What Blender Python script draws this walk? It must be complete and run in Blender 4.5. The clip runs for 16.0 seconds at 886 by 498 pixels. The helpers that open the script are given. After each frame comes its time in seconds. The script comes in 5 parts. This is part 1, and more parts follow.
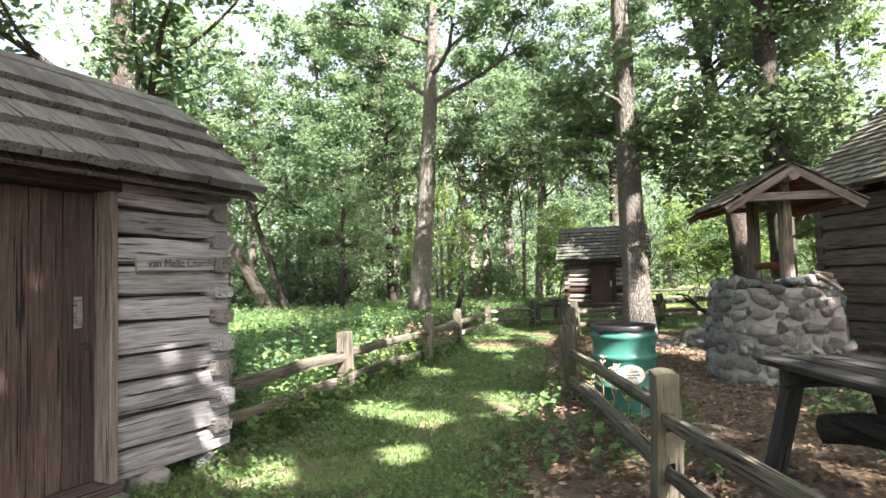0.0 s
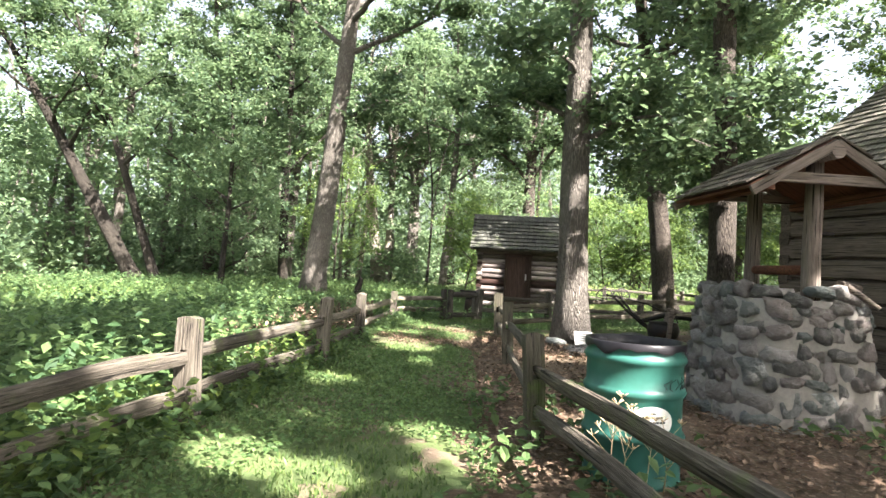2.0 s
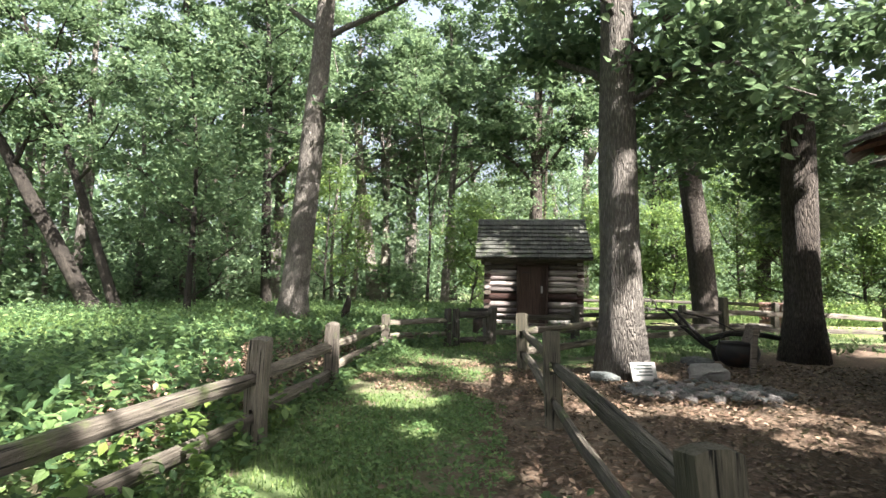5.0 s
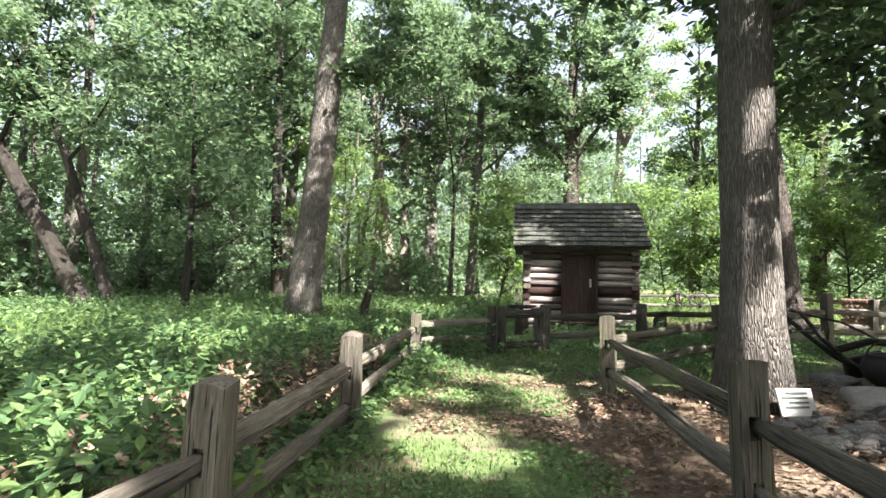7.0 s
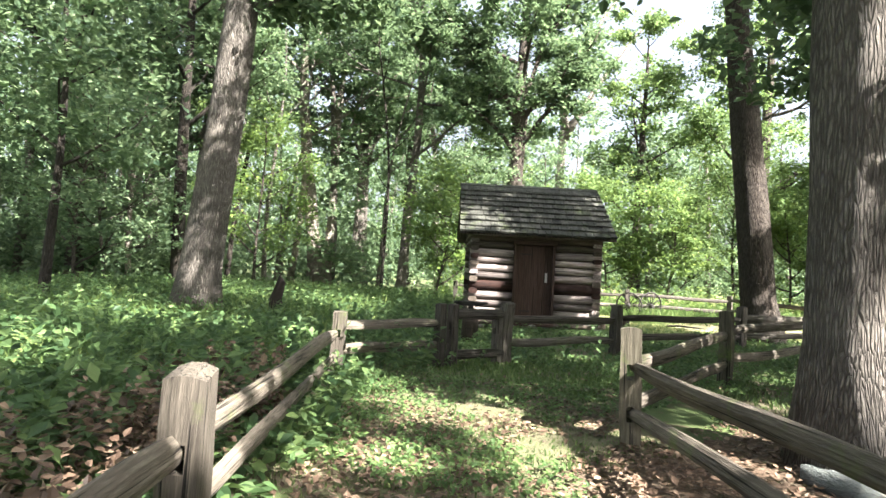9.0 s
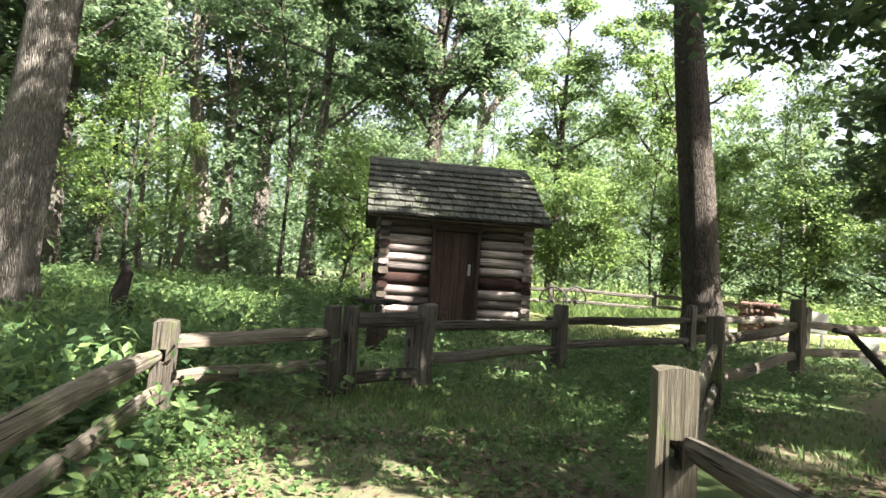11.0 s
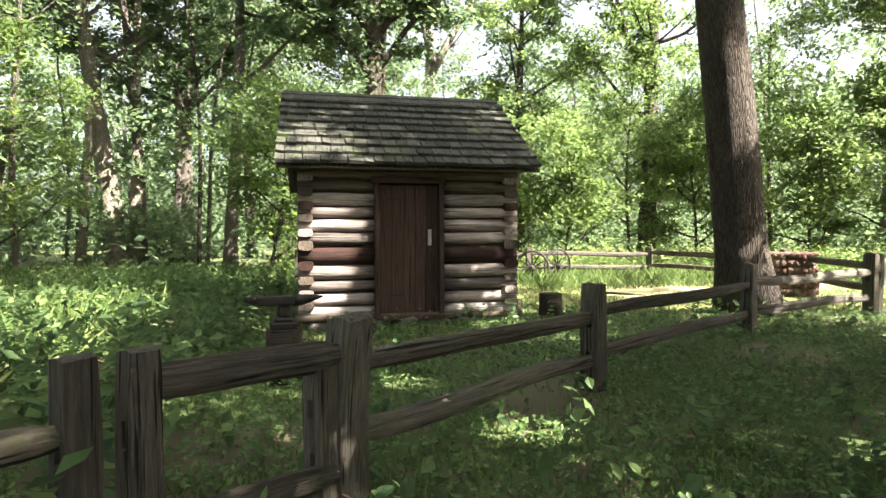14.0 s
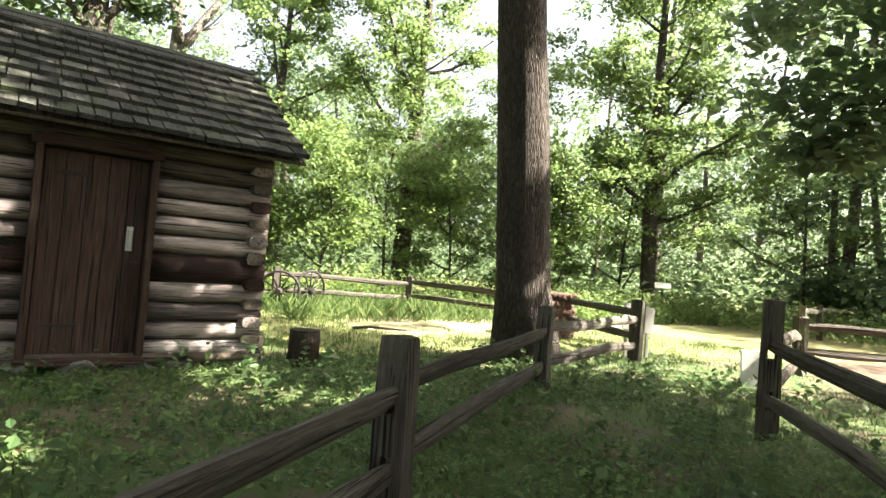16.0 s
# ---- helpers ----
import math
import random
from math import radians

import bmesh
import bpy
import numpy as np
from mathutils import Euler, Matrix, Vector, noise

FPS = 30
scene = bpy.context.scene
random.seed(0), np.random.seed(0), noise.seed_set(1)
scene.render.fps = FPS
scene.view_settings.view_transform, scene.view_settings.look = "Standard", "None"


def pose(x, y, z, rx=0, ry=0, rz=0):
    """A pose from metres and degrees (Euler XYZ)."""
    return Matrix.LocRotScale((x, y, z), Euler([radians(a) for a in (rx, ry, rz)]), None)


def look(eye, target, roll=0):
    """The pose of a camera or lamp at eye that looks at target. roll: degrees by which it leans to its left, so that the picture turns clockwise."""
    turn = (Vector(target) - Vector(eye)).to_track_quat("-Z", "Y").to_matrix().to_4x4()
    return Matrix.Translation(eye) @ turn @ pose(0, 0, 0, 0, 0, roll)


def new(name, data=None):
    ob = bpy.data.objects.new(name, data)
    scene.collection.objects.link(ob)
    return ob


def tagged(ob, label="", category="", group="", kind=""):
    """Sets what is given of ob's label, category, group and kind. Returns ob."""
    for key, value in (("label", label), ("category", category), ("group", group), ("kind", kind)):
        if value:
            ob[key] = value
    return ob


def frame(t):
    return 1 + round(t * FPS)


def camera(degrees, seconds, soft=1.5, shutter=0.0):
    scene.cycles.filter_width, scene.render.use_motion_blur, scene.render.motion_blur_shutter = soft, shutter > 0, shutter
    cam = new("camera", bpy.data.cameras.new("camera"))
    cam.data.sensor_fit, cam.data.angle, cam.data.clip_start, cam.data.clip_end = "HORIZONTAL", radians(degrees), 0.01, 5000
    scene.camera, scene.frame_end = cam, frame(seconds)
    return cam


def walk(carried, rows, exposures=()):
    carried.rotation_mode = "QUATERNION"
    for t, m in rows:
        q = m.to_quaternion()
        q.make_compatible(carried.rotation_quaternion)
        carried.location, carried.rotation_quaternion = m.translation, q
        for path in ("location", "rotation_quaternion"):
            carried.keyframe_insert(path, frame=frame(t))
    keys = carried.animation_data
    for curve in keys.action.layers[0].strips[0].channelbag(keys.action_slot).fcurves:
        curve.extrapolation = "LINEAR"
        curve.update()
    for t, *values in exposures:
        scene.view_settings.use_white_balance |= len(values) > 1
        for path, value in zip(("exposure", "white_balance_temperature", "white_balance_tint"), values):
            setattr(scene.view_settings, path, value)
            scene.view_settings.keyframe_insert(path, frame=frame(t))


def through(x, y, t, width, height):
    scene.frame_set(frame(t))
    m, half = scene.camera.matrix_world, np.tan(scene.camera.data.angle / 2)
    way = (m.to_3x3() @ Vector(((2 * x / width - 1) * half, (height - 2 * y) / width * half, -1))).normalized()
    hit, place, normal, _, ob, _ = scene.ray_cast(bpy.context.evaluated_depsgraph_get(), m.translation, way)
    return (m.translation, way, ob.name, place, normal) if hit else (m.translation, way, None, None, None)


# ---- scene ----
cam = camera(74.0, 16.0)
PATH = [
    (0, (0.775, 0.111, 1.406), (0.227, 2.031, 1.521), -1.8),
    (0.5, (0.464, 0.761, 1.39), (0.086, 2.722, 1.505), 1.2),
    (1, (0.34, 1.422, 1.376), (-0.005, 3.39, 1.469), -0.6),
    (1.5, (0.076, 1.968, 1.322), (-0.237, 3.941, 1.401), 1.9),
    (2, (-0.052, 2.484, 1.317), (-0.262, 4.472, 1.385), 3.1),
    (2.5, (-0.084, 3.053, 1.332), (0.202, 5.029, 1.445), 1.7),
    (3, (-0.119, 3.525, 1.308), (0.446, 5.439, 1.44), 3.1),
    (3.5, (-0.098, 3.852, 1.342), (0.335, 5.802, 1.428), -0.0),
    (4, (-0.289, 4.284, 1.351), (-0.183, 6.279, 1.427), 2.0),
    (4.5, (-0.33, 4.866, 1.325), (-0.493, 6.856, 1.446), 0.6),
    (7, (-1.123, 7.781, 1.293), (-1.384, 9.762, 1.386), 1.0),
    (7.5, (-1.3, 8.361, 1.268), (-1.485, 10.351, 1.339), 3.2),
    (8, (-1.419, 8.925, 1.235), (-1.635, 10.913, 1.269), 2.3),
    (8.5, (-1.486, 9.65, 1.235), (-1.516, 11.648, 1.314), 1.4),
    (9, (-1.545, 10.237, 1.234), (-1.563, 12.235, 1.305), 3.2),
    (9.5, (-1.546, 10.841, 1.272), (-1.44, 12.837, 1.324), 0.4),
    (10, (-1.559, 11.433, 1.23), (-1.33, 13.417, 1.324), 2.8),
    (12.3, (-1.154, 13.938, 1.211), (-0.853, 15.916, 1.215), 4.0),
    (12.5, (-1.153, 14.177, 1.22), (-0.856, 16.154, 1.225), 4.0),
    (13, (-0.985, 14.759, 1.202), (-0.612, 16.723, 1.271), 1.0),
    (13.5, (-0.997, 15.336, 1.189), (-0.655, 17.306, 1.223), 2.8),
    (14, (-0.818, 15.812, 1.177), (-0.392, 17.766, 1.138), -0.3),
    (14.5, (-0.69, 16.343, 1.136), (-0.185, 18.278, 1.121), 0.5),
    (15, (-0.585, 16.803, 1.146), (-0.038, 18.726, 1.19), 2.5),
    (15.5, (-0.329, 17.259, 1.145), (0.545, 19.056, 1.227), 1.1),
    (16, (-0.156, 17.8, 1.128), (1.033, 19.407, 1.197), 4.5),
]
walk(cam, [(t, look(eye, target, roll)) for t, eye, target, roll in PATH], ((0, 3.4, 6300, 15), (2.2, 3.3, 6350, 15), (3, 3.08, 6250, 14), (4.6, 2.93, 6200, 14), (7, 3.05, 6150, 13), (9, 3.25, 6250, 13), (12.5, 3.0, 6600, 13), (14.5, 3.25, 6850, 12), (16, 3.2, 6850, 12)))

# ---- world, sun ----
SUN_BEARING, SUN_HEIGHT = 130.0, 45.0
world = bpy.data.worlds.new("sky")
scene.world = world
world.use_nodes = True
_w = world.node_tree.nodes
sky = _w.new("ShaderNodeTexSky")
sky.sky_type, sky.sun_disc = "NISHITA", False
sky.sun_elevation, sky.sun_rotation = radians(SUN_HEIGHT), radians(SUN_BEARING)
sky.air_density, sky.dust_density, sky.ozone_density = 1.0, 6.5, 1.0
haze = _w.new("ShaderNodeHueSaturation")
haze.inputs["Saturation"].default_value, haze.inputs["Value"].default_value = 0.5, 1.0
world.node_tree.links.new(sky.outputs[0], haze.inputs["Color"])
world.node_tree.links.new(haze.outputs[0], _w["Background"].inputs[0])
_w["Background"].inputs[1].default_value = 0.065
sun = new("sun", bpy.data.lights.new("sun", "SUN"))
sun.data.energy, sun.data.angle, sun.data.color = 5.0, radians(0.5), (1.0, 0.94, 0.84)
_b, _h = radians(SUN_BEARING), radians(SUN_HEIGHT)
sun.matrix_world = look((math.sin(_b) * math.cos(_h) * 60, math.cos(_b) * math.cos(_h) * 60, math.sin(_h) * 60), (0, 0, 0))


# ---- materials ----
class Mat:
    """A small builder of node materials."""

    def __init__(self, name, rough=0.8, metal=0.0):
        self.m = bpy.data.materials.new(name)
        self.m.use_nodes = True
        self.t = self.m.node_tree
        self.b = self.t.nodes["Principled BSDF"]
        self.b.inputs["Roughness"].default_value = rough
        self.b.inputs["Metallic"].default_value = metal
        self.b.inputs["Specular IOR Level"].default_value = 0.25

    def node(self, kind, **inputs):
        n = self.t.nodes.new("ShaderNode" + kind)
        for k, v in inputs.items():
            k = k.replace("_", " ")
            if isinstance(v, bpy.types.NodeSocket):
                self.t.links.new(v, n.inputs[k])
            else:
                n.inputs[k].default_value = v
        return n

    def coord(self, which="Object", scale=(1, 1, 1)):
        if which == "World":
            src = self.t.nodes.new("ShaderNodeNewGeometry").outputs["Position"]
        else:
            src = self.t.nodes.new("ShaderNodeTexCoord").outputs[which]
        mp = self.node("Mapping", Vector=src, Scale=scale)
        rnd = self.t.nodes.new("ShaderNodeObjectInfo").outputs["Random"]
        if which == "Object":
            mul = self.node("Math", Value=rnd)
            mul.operation = "MULTIPLY"
            mul.inputs[1].default_value = 37.0
            cmb = self.node("CombineXYZ", X=mul.outputs[0], Y=mul.outputs[0], Z=mul.outputs[0])
            self.t.links.new(cmb.outputs[0], mp.inputs["Location"])
        return mp.outputs[0]

    def noise(self, vec, scale, detail=5.0, rough=0.6, distort=0.0):
        n = self.node("TexNoise", Vector=vec, Scale=scale, Detail=detail, Roughness=rough, Distortion=distort)
        return n.outputs["Fac"]

    def ramp(self, fac, stops):
        n = self.node("ValToRGB", Fac=fac)
        el = n.color_ramp.elements
        while len(el) < len(stops):
            el.new(0.5)
        for e, (p, c) in zip(el, stops):
            e.position, e.color = p, (*c, 1)
        return n.outputs["Color"]

    def mix(self, fac, a, b, mode="MIX"):
        n = self.t.nodes.new("ShaderNodeMix")
        n.data_type, n.blend_type = "RGBA", mode
        for sock, v in ((n.inputs[0], fac), (n.inputs[6], a), (n.inputs[7], b)):
            if isinstance(v, bpy.types.NodeSocket):
                self.t.links.new(v, sock)
            else:
                sock.default_value = v if isinstance(v, (int, float)) else (*v, 1)
        return n.outputs[2]

    def math(self, op, a, b=0.0, c=0.0):
        n = self.t.nodes.new("ShaderNodeMath")
        n.operation = op
        for sock, v in zip(n.inputs, (a, b, c)):
            if isinstance(v, bpy.types.NodeSocket):
                self.t.links.new(v, sock)
            else:
                sock.default_value = v
        return n.outputs[0]

    def hue(self, col, fac, spread=0.25):
        """Brightness varied about 1 by fac."""
        v = self.math("MULTIPLY_ADD", fac, spread * 2, 1 - spread)
        n = self.node("HueSaturation", Color=col, Value=v)
        return n.outputs[0]

    def random(self, island=False):
        if island:
            return self.t.nodes.new("ShaderNodeNewGeometry").outputs["Random Per Island"]
        return self.t.nodes.new("ShaderNodeObjectInfo").outputs["Random"]

    def out(self, col, bump=None, strength=0.5, dist=0.01, rough=None):
        if isinstance(col, bpy.types.NodeSocket):
            self.t.links.new(col, self.b.inputs["Base Color"])
        else:
            self.b.inputs["Base Color"].default_value = (*col, 1)
        if bump is not None:
            n = self.node("Bump", Height=bump, Strength=strength, Distance=dist)
            self.t.links.new(n.outputs[0], self.b.inputs["Normal"])
        if rough is not None:
            self.t.links.new(rough, self.b.inputs["Roughness"])
        return self.m


def wood_mat(name, dark, mid, light, moss=0.0, grain=(1.5, 22, 22), island=False, streak=0.5, spread=0.3):
    """Weathered wood with grain along the local x axis."""
    k = Mat(name, 0.85)
    fine = k.noise(k.coord("Object", grain), 3.0, 7, 0.7, 0.4)
    broad = k.noise(k.coord("Object", (0.7, 3, 3)), 1.6, 4, 0.6)
    col = k.ramp(fine, [(0.28, dark), (0.5, mid), (0.72, light)])
    stain = k.ramp(broad, [(0.3, dark), (0.65, light)])
    col = k.mix(streak * 0.6, col, stain)
    crack = k.noise(k.coord("Object", (0.6, 30, 30)), 2.0, 3, 0.5)
    col = k.mix(k.ramp(crack, [(0.35, (1, 1, 1)), (0.42, (0, 0, 0))]), col, tuple(c * 0.3 for c in dark))
    col = k.hue(col, k.random(island), spread)
    if moss:
        m = k.noise(k.coord("World"), 2.3, 6, 0.7)
        col = k.mix(k.ramp(m, [(0.56, (0, 0, 0)), (0.72, (moss, moss, moss))]), col, (0.10, 0.15, 0.03))
    h = k.math("ADD", k.math("MULTIPLY", fine, 0.7), k.math("MULTIPLY", crack, 0.6))
    return k.out(col, h, 0.9, 0.018)


def leaf_mat(name, dark, mid, light, through=0.45):
    k = Mat(name, 0.5)
    k.b.inputs["Specular IOR Level"].default_value = 0.18
    r = k.random(True)
    col = k.ramp(r, [(0.0, dark), (0.55, mid), (1.0, light)])
    big = k.noise(k.coord("World"), 0.35, 3, 0.6)
    col = k.hue(col, big, 0.35)
    k.t.links.new(col, k.b.inputs["Base Color"])
    tr = k.node("BsdfTranslucent", Color=k.mix(0.45, col, (0.25, 0.36, 0.17)))
    mx = k.t.nodes.new("ShaderNodeMixShader")
    mx.inputs[0].default_value = through
    k.t.links.new(k.b.outputs[0], mx.inputs[1])
    k.t.links.new(tr.outputs[0], mx.inputs[2])
    k.t.links.new(mx.outputs[0], k.t.nodes["Material Output"].inputs["Surface"])
    return k.m


def bark_mat(name, dark, mid, light):
    """Furrowed bark: long plates parted by dark cracks."""
    k = Mat(name, 0.9)
    p = k.coord("World", (1, 1, 0.11))
    warp = k.noise(k.coord("World", (4, 4, 2.0)), 1.0, 3, 0.5)
    bend = k.node("VectorMath", Vector=p)
    bend.operation = "ADD"
    off = k.node("CombineXYZ", X=k.math("MULTIPLY", warp, 0.06), Y=k.math("MULTIPLY", warp, -0.05), Z=0.0)
    k.t.links.new(off.outputs[0], bend.inputs[1])
    cell = k.node("TexVoronoi", Vector=bend.outputs[0], Scale=44.0)
    cell.feature = "DISTANCE_TO_EDGE"
    crack = k.ramp(cell.outputs["Distance"], [(0.0, (0.3, 0.3, 0.3)), (0.24, (1, 1, 1))])
    fine = k.noise(k.coord("World", (40, 40, 9)), 1.0, 6, 0.75, 0.8)
    blotch = k.noise(k.coord("World"), 1.3, 4, 0.6)
    col = k.ramp(fine, [(0.34, dark), (0.5, mid), (0.68, light)])
    col = k.mix(k.ramp(blotch, [(0.45, (0, 0, 0)), (0.7, (0.45, 0.45, 0.45))]), col, light)
    col = k.mix(crack, tuple(c * 0.8 for c in dark), col)
    h = k.math("ADD", crack, k.math("MULTIPLY", fine, 0.5))
    return k.out(col, h, 1.0, 0.05)


def ground_mat():
    """Grass on the trodden way, brown leaf litter by its right-hand fence, bare pale track in the field."""
    k = Mat("ground", 0.95)
    p = k.coord("World")
    xyz = k.node("SeparateXYZ", Vector=p)
    x, y = xyz.outputs[0], xyz.outputs[1]
    fine, mid_n, big = k.noise(p, 28, 7, 0.75), k.noise(p, 4.5, 5, 0.65), k.noise(p, 0.7, 4, 0.6)
    grass = k.mix(fine, (0.03, 0.054, 0.018), (0.11, 0.15, 0.055))
    grass = k.mix(k.ramp(big, [(0.35, (0, 0, 0)), (0.7, (0.6, 0.6, 0.6))]), grass, (0.10, 0.12, 0.04))
    litter = k.ramp(fine, [(0.3, (0.03, 0.02, 0.014)), (0.5, (0.09, 0.06, 0.041)), (0.72, (0.22, 0.155, 0.11))])
    dirt = k.mix(fine, (0.08, 0.06, 0.042), (0.17, 0.135, 0.095))
    wob = k.math("MULTIPLY_ADD", mid_n, 1.6, -0.8)
    wob2 = k.math("MULTIPLY_ADD", big, 2.4, -1.2)
    # litter lies to the right of a line that leans with the fence, up to the corner where the way turns
    edge = k.math("ADD", k.math("MULTIPLY_ADD", y, 0.085, x), k.math("ADD", wob, k.math("MULTIPLY", wob2, 0.4)))
    m1 = k.math("GREATER_THAN", edge, 0.25)
    far = k.math("ADD", k.math("MULTIPLY_ADD", x, -0.75, y), wob2)
    m1 = k.math("MULTIPLY", m1, k.math("LESS_THAN", far, 14.4))
    m1 = k.math("MULTIPLY", m1, k.math("MULTIPLY_ADD", fine, 0.5, 0.72))
    col = k.mix(m1, grass, litter)
    # trodden bare soil between the gate posts and the right-hand fence
    patch = k.math("GREATER_THAN", k.math("MULTIPLY_ADD", mid_n, 0.5, big), 0.8)
    col = k.mix(k.math("MULTIPLY", patch, 0.75), col, dirt)
    turn = k.math("MULTIPLY", k.math("GREATER_THAN", k.math("ADD", y, wob2), 12.4), k.math("LESS_THAN", k.math("ADD", y, wob), 16.6))
    turn = k.math("MULTIPLY", turn, k.math("LESS_THAN", k.math("ABSOLUTE", k.math("ADD", x, 1.0)), 1.3))
    col = k.mix(k.math("MULTIPLY", turn, k.math("MULTIPLY_ADD", mid_n, 0.9, 0.1)), col, dirt)
    # paler, yellower grass in the open field
    fm = k.math("MULTIPLY", k.math("GREATER_THAN", k.math("ADD", k.math("MULTIPLY_ADD", x, 0.25, y), wob), 25.2), k.math("GREATER_THAN", x, 3.0))
    col = k.mix(k.math("MULTIPLY", fm, k.math("MULTIPLY_ADD", mid_n, 0.6, 0.25)), col, (0.24, 0.25, 0.09))
    # sunny track across the field
    tr = k.math("ABSOLUTE", k.math("ADD", k.math("MULTIPLY_ADD", x, -0.12, y), k.math("MULTIPLY_ADD", wob, 0.35, -26.6)))
    trm = k.math("MULTIPLY", k.math("LESS_THAN", tr, 1.3), k.math("GREATER_THAN", x, 5.0))
    col = k.mix(k.math("MULTIPLY", trm, k.math("MULTIPLY_ADD", mid_n, 0.8, 0.2)), col, (0.36, 0.31, 0.20))
    return k.out(col, k.math("ADD", k.math("MULTIPLY", fine, 0.5), mid_n), 0.8, 0.04)


M_GROUND = ground_mat()
M_FENCE = wood_mat("fence_wood", (0.024, 0.020, 0.015), (0.082, 0.070, 0.055), (0.20, 0.174, 0.138), moss=0.6)
M_FENCE_DARK = wood_mat("dark_fence_wood", (0.018, 0.0155, 0.0125), (0.060, 0.052, 0.043), (0.155, 0.138, 0.116), moss=0.2)
M_LOG_GREY = wood_mat("grey_log", (0.10, 0.088, 0.08), (0.27, 0.24, 0.225), (0.43, 0.39, 0.36), grain=(1.0, 14, 14), spread=0.2)
M_LOG_BROWN = wood_mat("brown_log", (0.055, 0.044, 0.040), (0.19, 0.155, 0.142), (0.42, 0.36, 0.335), grain=(1.0, 12, 12), spread=0.55)
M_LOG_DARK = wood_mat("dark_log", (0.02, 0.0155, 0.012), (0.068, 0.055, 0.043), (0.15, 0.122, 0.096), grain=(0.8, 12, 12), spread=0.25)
M_LOG_BURNT = wood_mat("burnt_log", (0.008, 0.006, 0.006), (0.02, 0.011, 0.009), (0.065, 0.025, 0.016), grain=(1.0, 10, 10))
M_DOOR = wood_mat("door_wood", (0.014, 0.008, 0.006), (0.038, 0.020, 0.014), (0.082, 0.055, 0.042), grain=(1.2, 20, 20), spread=0.2)
M_DOOR_GREY = wood_mat("grey_door_wood", (0.014, 0.008, 0.006), (0.042, 0.027, 0.021), (0.11, 0.08, 0.065), grain=(1.2, 20, 20), spread=0.2)
M_SHINGLE = wood_mat("shingle", (0.012, 0.012, 0.010), (0.040, 0.042, 0.035), (0.095, 0.096, 0.08), moss=0.35, grain=(2, 26, 26), spread=0.35)
M_SHINGLE_CABIN = wood_mat("cabin_shingle", (0.035, 0.033, 0.027), (0.09, 0.086, 0.07), (0.18, 0.17, 0.14), moss=0.3, grain=(2, 26, 26), spread=0.4)
M_LOG_HUT = wood_mat("hut_log", (0.06, 0.057, 0.058), (0.20, 0.19, 0.19), (0.38, 0.362, 0.36), grain=(0.9, 16, 16), spread=0.25)
M_LOG_HUT_END = wood_mat("hut_log_end", (0.04, 0.037, 0.034), (0.13, 0.118, 0.108), (0.27, 0.25, 0.23), grain=(0.9, 16, 16), spread=0.25)
M_SHINGLE_GREY = wood_mat("grey_shingle", (0.035, 0.034, 0.031), (0.09, 0.086, 0.077), (0.17, 0.162, 0.145), moss=0.2, grain=(2, 24, 24), spread=0.25)
M_TABLE = wood_mat("table_wood", (0.008, 0.0075, 0.007), (0.023, 0.021, 0.019), (0.065, 0.060, 0.054), grain=(1.4, 18, 18))
M_TABLE_MOSS = wood_mat("mossy_table_wood", (0.008, 0.0075, 0.007), (0.023, 0.021, 0.019), (0.065, 0.060, 0.054), moss=1.0, grain=(1.4, 18, 18))
M_WELLWOOD = wood_mat("well_wood", (0.05, 0.039, 0.031), (0.135, 0.108, 0.089), (0.27, 0.228, 0.192), grain=(1.2, 20, 20), spread=0.2)
M_RED_BOARD = wood_mat("red_brown_board", (0.035, 0.014, 0.008), (0.10, 0.04, 0.022), (0.18, 0.08, 0.046), grain=(1.2, 20, 20), spread=0.2)
M_BARK_GREY = bark_mat("grey_bark", (0.075, 0.066, 0.057), (0.155, 0.138, 0.118), (0.27, 0.245, 0.21))
M_BARK_BROWN = bark_mat("brown_bark", (0.034, 0.028, 0.023), (0.085, 0.07, 0.057), (0.16, 0.135, 0.112))
M_BARK_DARK = bark_mat("dark_bark", (0.012, 0.010, 0.008), (0.04, 0.033, 0.026), (0.10, 0.084, 0.066))
M_BARK_PALE = bark_mat("pale_bark", (0.12, 0.10, 0.08), (0.30, 0.265, 0.22), (0.48, 0.44, 0.38))
M_LEAF = leaf_mat("oak_leaf", (0.028, 0.055, 0.034), (0.086, 0.134, 0.074), (0.17, 0.225, 0.115), 0.46)
# far_leaf is paler than oak_leaf: distance haze put into the colour
M_LEAF_FAR = leaf_mat("far_leaf", (0.040, 0.070, 0.042), (0.105, 0.158, 0.088), (0.21, 0.275, 0.15), 0.5)
M_LEAF_YOUNG = leaf_mat("young_leaf", (0.048, 0.088, 0.020), (0.112, 0.172, 0.040), (0.195, 0.255, 0.06), 0.55)
M_HERB = leaf_mat("herb_leaf", (0.026, 0.056, 0.024), (0.068, 0.118, 0.044), (0.14, 0.205, 0.072), 0.42)
M_GRASS = leaf_mat("grass_blade", (0.034, 0.066, 0.018), (0.085, 0.138, 0.040), (0.18, 0.225, 0.075), 0.35)
M_CLOVER = leaf_mat("clover_leaf", (0.04, 0.078, 0.028), (0.088, 0.15, 0.05), (0.16, 0.23, 0.08), 0.4)
M_DRY = leaf_mat("dry_leaf", (0.036, 0.022, 0.015), (0.105, 0.068, 0.046), (0.25, 0.175, 0.125), 0.1)


